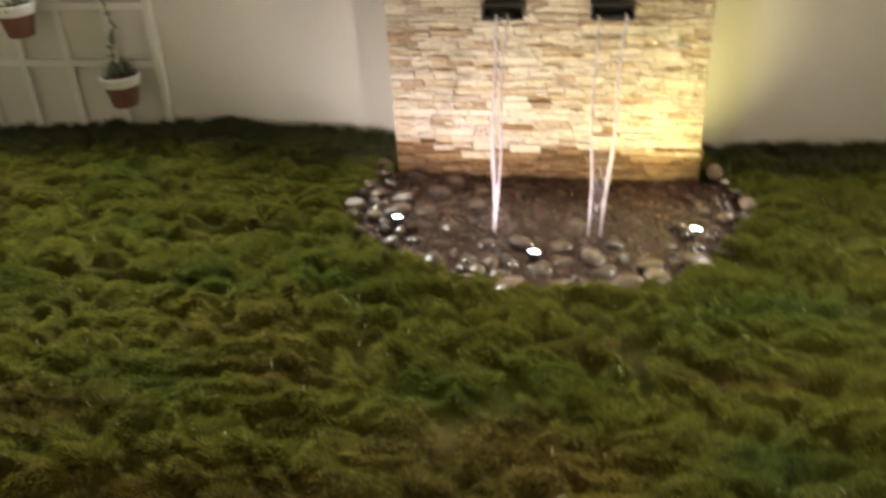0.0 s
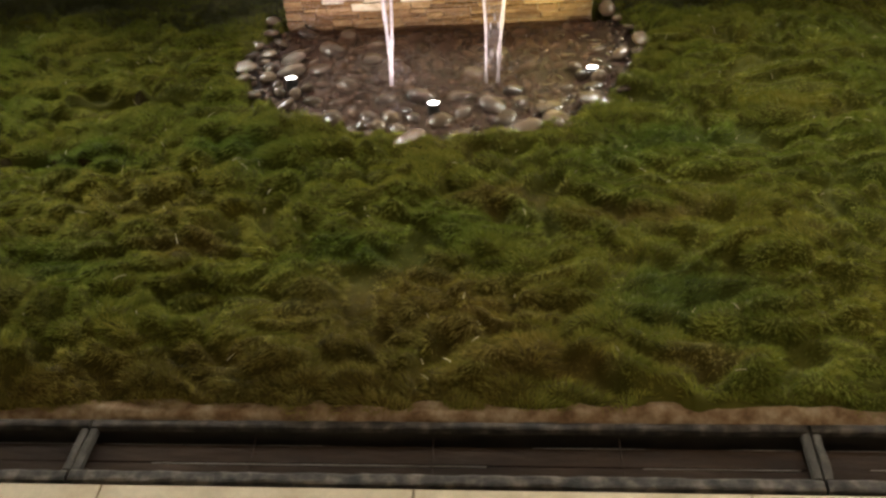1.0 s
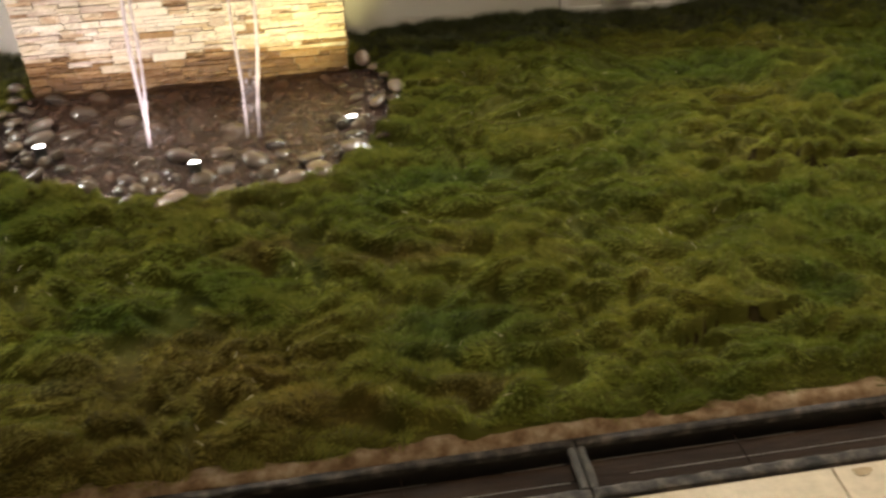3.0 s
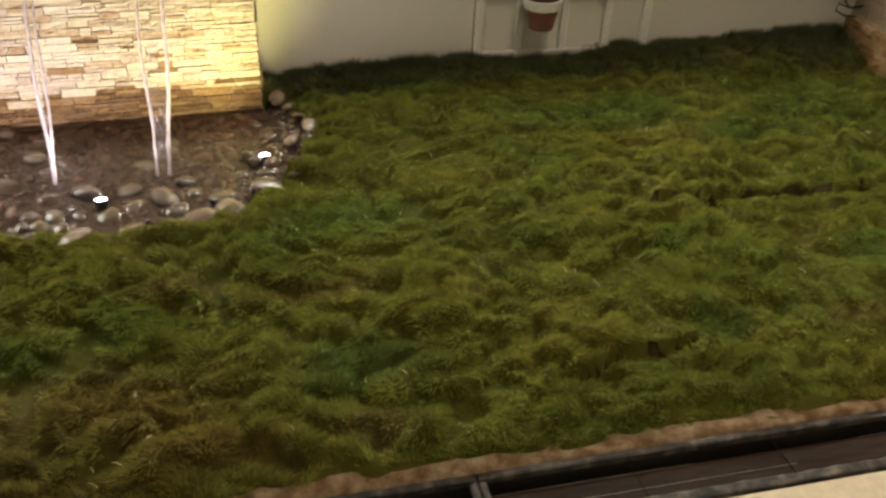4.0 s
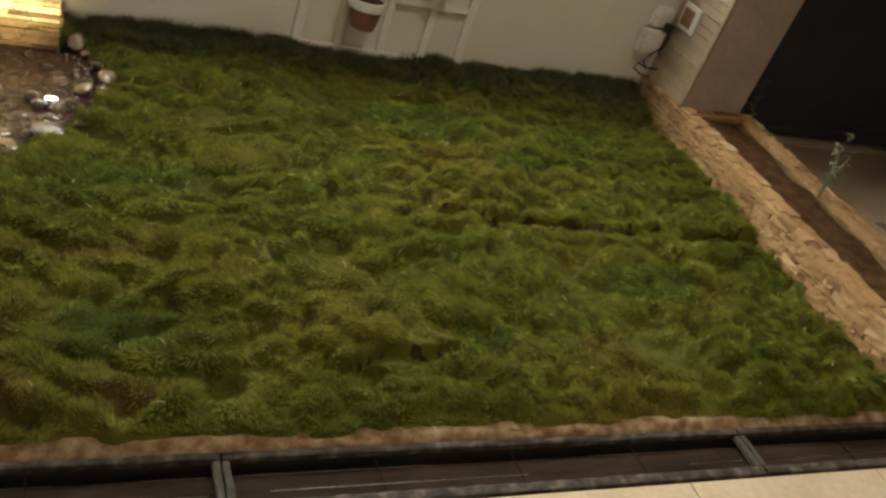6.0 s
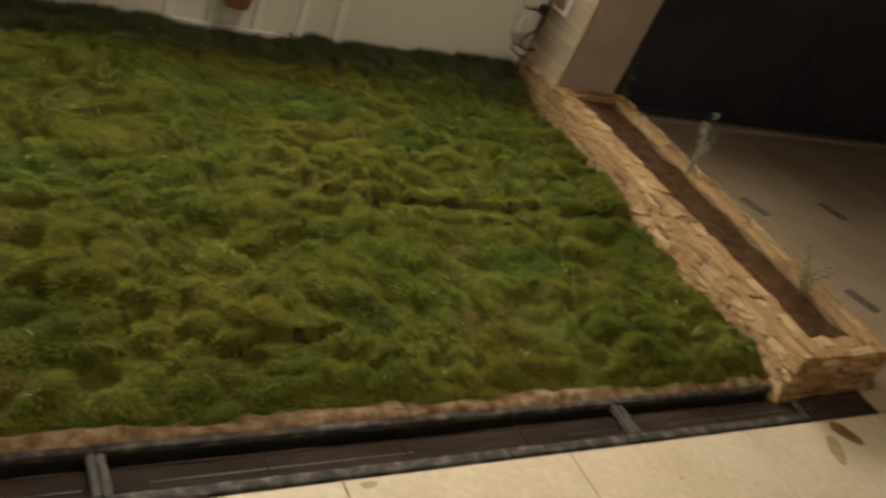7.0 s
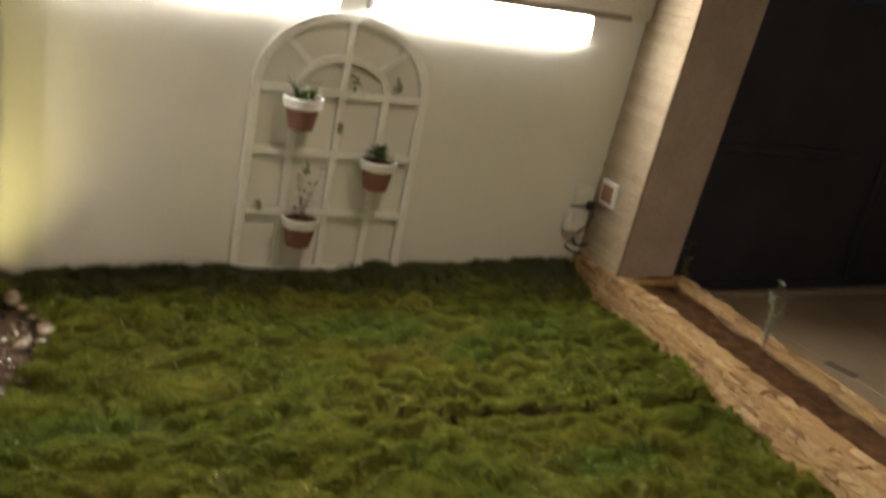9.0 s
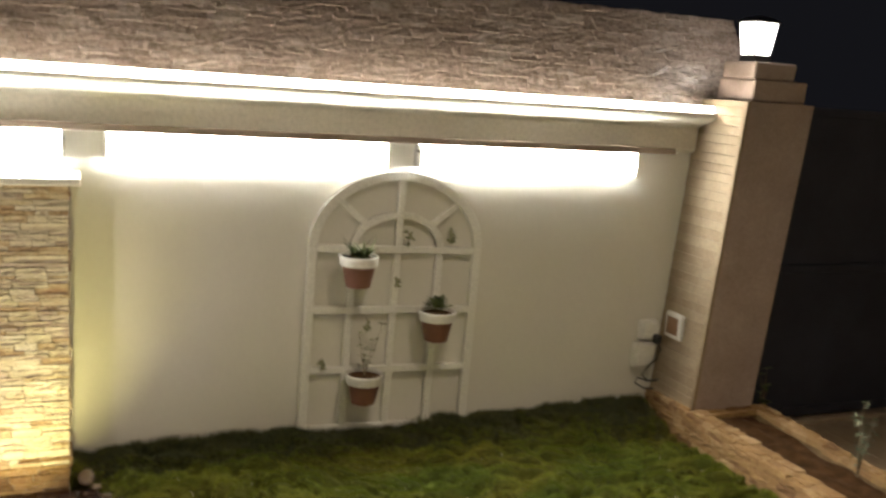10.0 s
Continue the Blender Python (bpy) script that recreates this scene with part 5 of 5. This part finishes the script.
def socket(x, z, w, h, plugged):
    s = base("wall_socket", x, WALL_Y, z, "white weatherproof socket box on the garden wall", "socket", "sockets in the corner")
    part("box", boxed(x - w / 2, x + w / 2, WALL_Y - 0.040, WALL_Y - 0.001, z - h / 2, z + h / 2, bevel=0.006, segments=2), M["plastic"], s)
    part("lid", boxed(x - w / 2 + 0.008, x + w / 2 - 0.008, WALL_Y - 0.047, WALL_Y - 0.0405, z - h / 2 + 0.010, z + h / 2 - 0.008, bevel=0.002), M["plastic"], s)
    if plugged:
        part("plug", boxed(x + 0.004, x + 0.036, WALL_Y - 0.080, WALL_Y - 0.0475, z - 0.050, z - 0.012, bevel=0.005), M["black"], s, "black plug")


socket(2.022, 0.425, 0.085, 0.085, True)
socket(2.006, 0.315, 0.100, 0.110, False)
CABLE = base("power_cable", 2.04, 1.89, 0.38, "black cable looping down from the plug to the planter", "cable")
part("cable_run", tube(bmesh.new(), [(2.042, 1.885, 0.378), (2.046, 1.870, 0.355), (2.030, 1.868, 0.315), (1.995, 1.880, 0.275), (1.985, 1.895, 0.235), (2.02, 1.90, 0.205), (2.055, 1.885, 0.21), (2.045, 1.86, 0.225), (2.00, 1.875, 0.215), (1.965, 1.90, 0.225), (1.945, 1.885, 0.205), (1.975, 1.86, 0.188), (2.03, 1.87, 0.180)], 0.0042, 7), M["black"], CABLE, smooth=True)

SWITCH = base("wall_switch", PX0, 1.855, 0.465, "white framed switch with brown insert on the pillar side", "switch")
part("frame", boxed(PX0 - 0.026, PX0 - 0.004, 1.795, 1.905, 0.410, 0.520, bevel=0.005), M["plastic"], SWITCH)
part("insert", boxed(PX0 - 0.030, PX0 - 0.0265, 1.812, 1.888, 0.428, 0.503, bevel=0.001), M["brown"], SWITCH, "brown insert")


# ---- planter ----
PLANTER = base("planter", 2.13, 0.8, 0, "long low raised planter clad in rough ledgestone", "planter")
TURN = math.degrees(math.atan(0.066))
PZ, PFRONT = 0.158, -0.048
IN0, IN1, OUT1 = 0.105, 0.345, 0.415


def sheared(bm):
    for v in bm.verts:
        v.co.x += 0.066 * v.co.y
    return bm


bm = boxed(1.932, 1.915 + IN0 - 0.012, PFRONT + 0.02, WALL_Y - 0.004, -0.19, PZ - 0.012)
part("rim_wall", sheared(bm), M["planter_core"], PLANTER)
bm = boxed(1.915 + IN1 + 0.012, 1.915 + OUT1 - 0.018, PFRONT + 0.02, PY0 - 0.004, -0.19, PZ - 0.012)
part("rim_wall", sheared(bm), M["planter_core"], PLANTER)
bm = boxed(1.915 + IN0 - 0.0115, 1.915 + IN1 + 0.0115, PFRONT + 0.02, 0.040, -0.19, PZ - 0.012)
part("rim_wall", sheared(bm), M["planter_core"], PLANTER)
bm = bmesh.new()
rows = []
for y in np.arange(0.034, PY0, 0.04):
    rows.append([bm.verts.new((1.915 + IN0 - 0.02 + (IN1 - IN0 + 0.04) * k / 7 + 0.066 * y, y, 0.118 + 0.022 * noise.noise(Vector((k * 0.9, y * 9, 0))) + 0.010 * math.sin(math.pi * k / 7))) for k in range(8)])
for lo, hi in zip(rows, rows[1:]):
    for k in range(7):
        bm.faces.new((lo[k], lo[k + 1], hi[k + 1], hi[k]))
part("planting_soil", bm, M["soil"], PLANTER, "dark reddish brown soil", smooth=True)

rng = random.Random(61)
STONES = rough_stones(14, M["planter_stone"], 77, 0.17, (0.05, 0.24))
spin = pose(0, 0, 0, 0, 0, -TURN)


def clad(u0, u1, z0, z1, place, out, face):
    """One stone: place(u, z) is its middle on the face; face: the turn that brings its front to the face."""
    m = Matrix.Translation(place((u0 + u1) / 2, (z0 + z1) / 2)) @ face @ pose(0, 0, 0, rng.uniform(-4, 4), rng.uniform(-2, 2), rng.uniform(-3, 3)) @ Matrix.Diagonal((u1 - u0, out, z1 - z0, 1))
    piece("stone", rng.choice(STONES), m, PLANTER)


LEFT, RIGHT, UP = spin @ pose(0, 0, 0, 0, 0, -90), spin @ pose(0, 0, 0, 0, 0, 90), spin @ pose(0, 0, 0, -90, 0, 0) @ pose(0, 0, 0, 0, 0, 0)
for u0, u1, z0, z1 in courses(rng, PFRONT, WALL_Y - 0.005, -0.03, PZ - 0.014, (0.018, 0.036), (0.035, 0.12)):
    clad(u0, u1, z0, z1, lambda u, z: (planter_x(u) + 0.012 + rng.uniform(-0.001, 0.001), u, z), rng.uniform(0.022, 0.030), LEFT)
for u0, u1, z0, z1 in courses(rng, PFRONT, PY0 - 0.006, -0.03, PZ - 0.014, (0.030, 0.048), (0.07, 0.18)):
    clad(u0, u1, z0, z1, lambda u, z: (planter_x(u) + OUT1 - 0.014, u, z), rng.uniform(0.022, 0.032), RIGHT)
for u0, u1, z0, z1 in courses(rng, 1.918, 1.915 + OUT1 - 0.004, -0.02, PZ - 0.014, (0.017, 0.032), (0.035, 0.11)):
    clad(u0, u1, z0, z1, lambda u, z: (u - 0.003, PFRONT + 0.012 + rng.uniform(-0.005, 0.005), z), rng.uniform(0.022, 0.036), pose(0, 0, 0))
ALONG = pose(0, 0, 0, 0, 0, -TURN) @ pose(0, 0, 0, -90, 0, 90)
for w0, w1, y_end in ((0.004, IN0 + 0.004, WALL_Y - 0.005), (IN1 - 0.004, OUT1 + 0.002, PY0 - 0.006)):
    for u0, u1, v0, v1 in courses(rng, PFRONT + 0.004, y_end, w0, w1, (0.020, 0.040), (0.035, 0.11)):
        clad(u0, u1, v0, v1, lambda u, v: (planter_x(u) + v, u, PZ - 0.012 + rng.uniform(-0.002, 0.007)), rng.uniform(0.020, 0.030), ALONG)
for u0, u1, v0, v1 in courses(rng, IN0, IN1, PFRONT + 0.004, 0.042, (0.024, 0.040), (0.05, 0.12)):
    clad(u0, u1, v0, v1, lambda u, v: (planter_x(v) + u, v, PZ - 0.012 + rng.uniform(-0.002, 0.006)), rng.uniform(0.020, 0.030), pose(0, 0, 0, -90, 0, 0))


part("rim_wall", sheared(boxed(1.915 + IN0 - 0.0115, 1.915 + IN1 + 0.0115, 1.605, PY0 - 0.004, -0.19, PZ - 0.016)), M["planter_core"], PLANTER)
for u0, u1, v0, v1 in courses(rng, IN0, IN1, 1.602, PY0 - 0.002, (0.024, 0.034), (0.06, 0.14)):
    clad(u0, u1, v0, v1, lambda u, v: (planter_x(v) + u, v, PZ - 0.014 + rng.uniform(-0.004, 0.004)), rng.uniform(0.020, 0.028), pose(0, 0, 0, -90, 0, 0))


def bed_plant(x, y, height, seed, leafy, label):
    rng = random.Random(seed)
    b = base("bed_plant", x, y, 0.12, label, "plant", "plants in the planter")
    bm = bmesh.new()
    for k in range(5 if leafy else 9):
        a, lean = rng.uniform(0, 6.28), rng.uniform(0.05, 0.3) if leafy else rng.uniform(0.25, 0.9)
        h = height * rng.uniform(0.5, 1.0)
        pts = [Vector((x, y, 0.11)) + Vector((math.cos(a) * lean * h * f * f, math.sin(a) * lean * h * f * f, h * f)) + Vector((rng.uniform(-1, 1), rng.uniform(-1, 1), 0)) * 0.006 * f for f in (0, 0.3, 0.55, 0.8, 1)]
        part("stem", tube(bmesh.new(), pts, [0.0026, 0.0022, 0.0018, 0.0013, 0.0007], 5), M["twig"], b)
        for q in pts[2:]:
            for _ in range(4 if leafy else 3):
                c = rng.uniform(0, 6.28)
                leaf(bm, q + Vector((0, 0, rng.uniform(-0.02, 0.01))), Vector((math.cos(c), math.sin(c), rng.uniform(-0.2, 0.8))), rng.uniform(0.018, 0.036) * (1 if leafy else 0.7), 0.016 if leafy else 0.009, 0.3)
    part("foliage", bm, M["leaf_dusty"] if leafy else M["leaf"], b)


def weed(x, y, height, seed):
    rng = random.Random(seed)
    w = base("weed", x, y, 0, "sparse dim weed growing beside the pillar foot", "weed", "weeds by the gate")
    bm = bmesh.new()
    for _ in range(6):
        a, lean, h = rng.uniform(0, 6.28), rng.uniform(0.05, 0.35), height * rng.uniform(0.5, 1.0)
        pts = [Vector((x + math.cos(a) * lean * h * f * f, y - abs(math.sin(a)) * 0.3 * lean * h * f, h * f - 0.006)) for f in (0, 0.35, 0.7, 1)]
        part("stem", tube(bmesh.new(), pts, [0.0022, 0.0018, 0.0013, 0.0007], 5), M["twig"], w)
        for q in pts[1:]:
            for _ in range(3):
                c = rng.uniform(0, 6.28)
                leaf(bm, q, Vector((math.cos(c), math.sin(c), rng.uniform(-0.2, 0.7))), rng.uniform(0.016, 0.034), 0.014, 0.3)
    part("foliage", bm, M["leaf"], w)


weed(2.485, 1.70, 0.34, 3)
weed(2.52, 1.72, 0.22, 4)
bed_plant(2.31, 1.00, 0.31, 1, True, "thin pale-leaved seedling in the planter")
bed_plant(2.27, 0.30, 0.21, 2, False, "sparse twiggy seedling leaning over the planter edge")


# ---- gate and what lies beyond ----
GATE = base("metal_gate", 3.7, 1.80, 0, "black painted sheet metal driveway gate", "gate")
for x0, x1 in ((2.445, 3.690), (3.698, 4.905)):
    leafpart = part("gate_leaf", boxed(x0, x1, 1.800, 1.812, 0.03, 1.415), M["gate"], GATE)
    for x in (x0, x1 - 0.04):
        part("stile", boxed(x, x + 0.04, 1.785, 1.7995, 0.03, 1.425, bevel=0.003), M["gate"], leafpart)
    for z in (0.03, 0.70, 1.385):
        part("cross_rail", boxed(x0 + 0.041, x1 - 0.041, 1.787, 1.7995, z, z + 0.04, bevel=0.003), M["gate"], leafpart)
tagged(part("gate_threshold", boxed(2.434, 4.92, 1.760, 1.830, -0.19, 0.012, bevel=0.004), M["grout"]), "pale concrete threshold under the gate", "threshold", kind="structure")
FAR = base("gate_pillar", 5.2, 1.8, 0, "brown rendered gate pillar beside the driveway", "pillar")
part("shaft", boxed(4.925, 5.35, 1.778, 2.22, -0.19, 1.430, bevel=0.006), M["pillar"], FAR)
part("tier", boxed(4.96, 5.31, 1.81, 2.18, 1.431, 1.530, bevel=0.005), M["pillar"], FAR)
tagged(part("wall_east", boxed(5.36, 5.56, -2.6, 2.1, -0.19, 2.2), M["pillar"]), "brown rendered boundary wall by the driveway", "wall", kind="structure")
tagged(part("wall_west", boxed(-4.4, -4.21, -2.6, 2.1, -0.19, 2.2), M["plaster"]), "plastered boundary wall", "wall", kind="structure")
# Slab out of view, added so the overhead lamp has something above it.
tagged(part("eave", boxed(-4.4, 5.6, -2.615, 0.10, 3.18, 3.30), M["house"]), "unseen slab added overhead to carry the lamp", "eave", kind="structure")
tagged(part("wall_south", boxed(-4.4, 5.6, -2.82, -2.62, -0.19, 3.2), M["house"]), "plain rendered house wall", "wall", kind="structure")


# ---- parapet slates, paving tiles ----
rng = random.Random(90)
SLATES = rough_stones(14, M["roof_stone"], 55, 0.16, (0.04, 0.18))
UPWARD = (HEAD - FOOT).normalized()
tip_back = pose(0, 0, 0, -math.degrees(math.atan2(HEAD.y - FOOT.y, HEAD.z - FOOT.z)), 0, 0)
spans = list(courses(rng, -4.2, 2.43, 0.0, SLOPE, (0.019, 0.034), (0.04, 0.13)))
far_spans = []
for x0, x1, s0, s1 in spans:
    out = rng.uniform(0.017, 0.029)
    p = FOOT + UPWARD * (s0 + s1) / 2
    m = Matrix.Translation((x0 / 2 + x1 / 2, p.y, p.z)) @ tip_back @ pose(0, 0, 0, rng.uniform(-6, 1.5), rng.uniform(-2, 2), rng.uniform(-1.5, 1.5)) @ Matrix.Diagonal((x1 - x0 + 0.002, out, s1 - s0 + 0.003, 1))
    if x0 < 1.05:
        far_spans.append((rng.choice(SLATES), m))
    else:
        piece("slate", rng.choice(SLATES), m, PARAPET)
joined_stones("slate_field", PARAPET, far_spans, M["roof_stone_far"])


def tile_mesh(w, d, material):
    bm = boxed(-w / 2, w / 2, -d / 2, d / 2, -0.012, 0.0, bevel=0.0012)
    me = bpy.data.meshes.new("tile")
    bm.to_mesh(me)
    bm.free()
    me.materials.append(material)
    return me


WHOLE = tile_mesh(0.596, 0.596, M["tile"])
for x in TILE_X:
    for k in range(4):
        y = -0.146 - 0.3 - 0.6 * k
        if -4.1 < x + 0.3 < 5.4:
            piece("tile", WHOLE, pose(x + 0.3, y, 0.0), PAVE)
DRIVE, DRIVE_FRONT = tile_mesh(0.5235, 0.6345, M["shaded_drive_tile"]), tile_mesh(0.5235, 0.5325, M["shaded_drive_tile"])
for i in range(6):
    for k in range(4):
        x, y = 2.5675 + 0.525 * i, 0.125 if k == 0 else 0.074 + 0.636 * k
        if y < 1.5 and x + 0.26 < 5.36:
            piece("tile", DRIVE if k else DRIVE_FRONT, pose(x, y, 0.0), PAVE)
INSERT = boxed(-0.05, 0.05, -0.05, 0.05, -0.006, 0.0015, bevel=0.001)
me = bpy.data.meshes.new("insert_tile")
INSERT.to_mesh(me)
INSERT.free()
me.materials.append(M["tile_dark"])
for i in range(5):
    for k in range(2):
        piece("insert_tile", me, pose(2.830 + 0.525 * i, 0.392 + 0.636 * k, 0.0015, 0, 0, 14) @ Matrix.Diagonal((0.6, 1.4, 1, 1)), PAVE)


def stain_patch(cx, cy, rx, ry, material, label, turn=0.0, z=0.0022):
    """A thin irregular blot that has dried on the paving."""
    bm = bmesh.new()
    ring = []
    for k in range(22):
        a = 2 * math.pi * k / 22
        f = 1 + 0.32 * noise.noise(Vector((2.1 * math.cos(a) + 7 * cx, 2.1 * math.sin(a) + 5 * cy, 0.5)))
        u, v = rx * f * math.cos(a), ry * f * math.sin(a)
        ring.append(bm.verts.new((cx + u * math.cos(turn) - v * math.sin(turn), cy + u * math.sin(turn) + v * math.cos(turn), z)))
    bm.faces.new(ring)
    tagged(part("stain", bm, material), label, "stain", "stains on the paving", kind="structure")


stain_patch(2.056, -0.202, 0.030, 0.054, M["stain"], "dark brown rust stain on the paving tiles", 0.5)
stain_patch(1.958, -0.253, 0.026, 0.056, M["stain_pale"], "pale olive dried stain on the paving tiles", -0.5)
# The joint at the driveway edge, drawn as a narrow blot.
stain_patch(2.386, -0.27, 0.009, 0.12, M["stain"], "dark brown joint line at the driveway edge")
for x, y, size in ((0.52, -0.168, 0.014), (-0.10, -0.168, 0.012), (0.93, -0.31, 0.006), (1.02, -0.37, 0.005), (1.34, -0.27, 0.005), (0.71, -0.24, 0.004)):
    stain_patch(x, y, size * 1.5, size * 0.7, M["stain_pale"], "small brown dirt spot on the paving tiles")
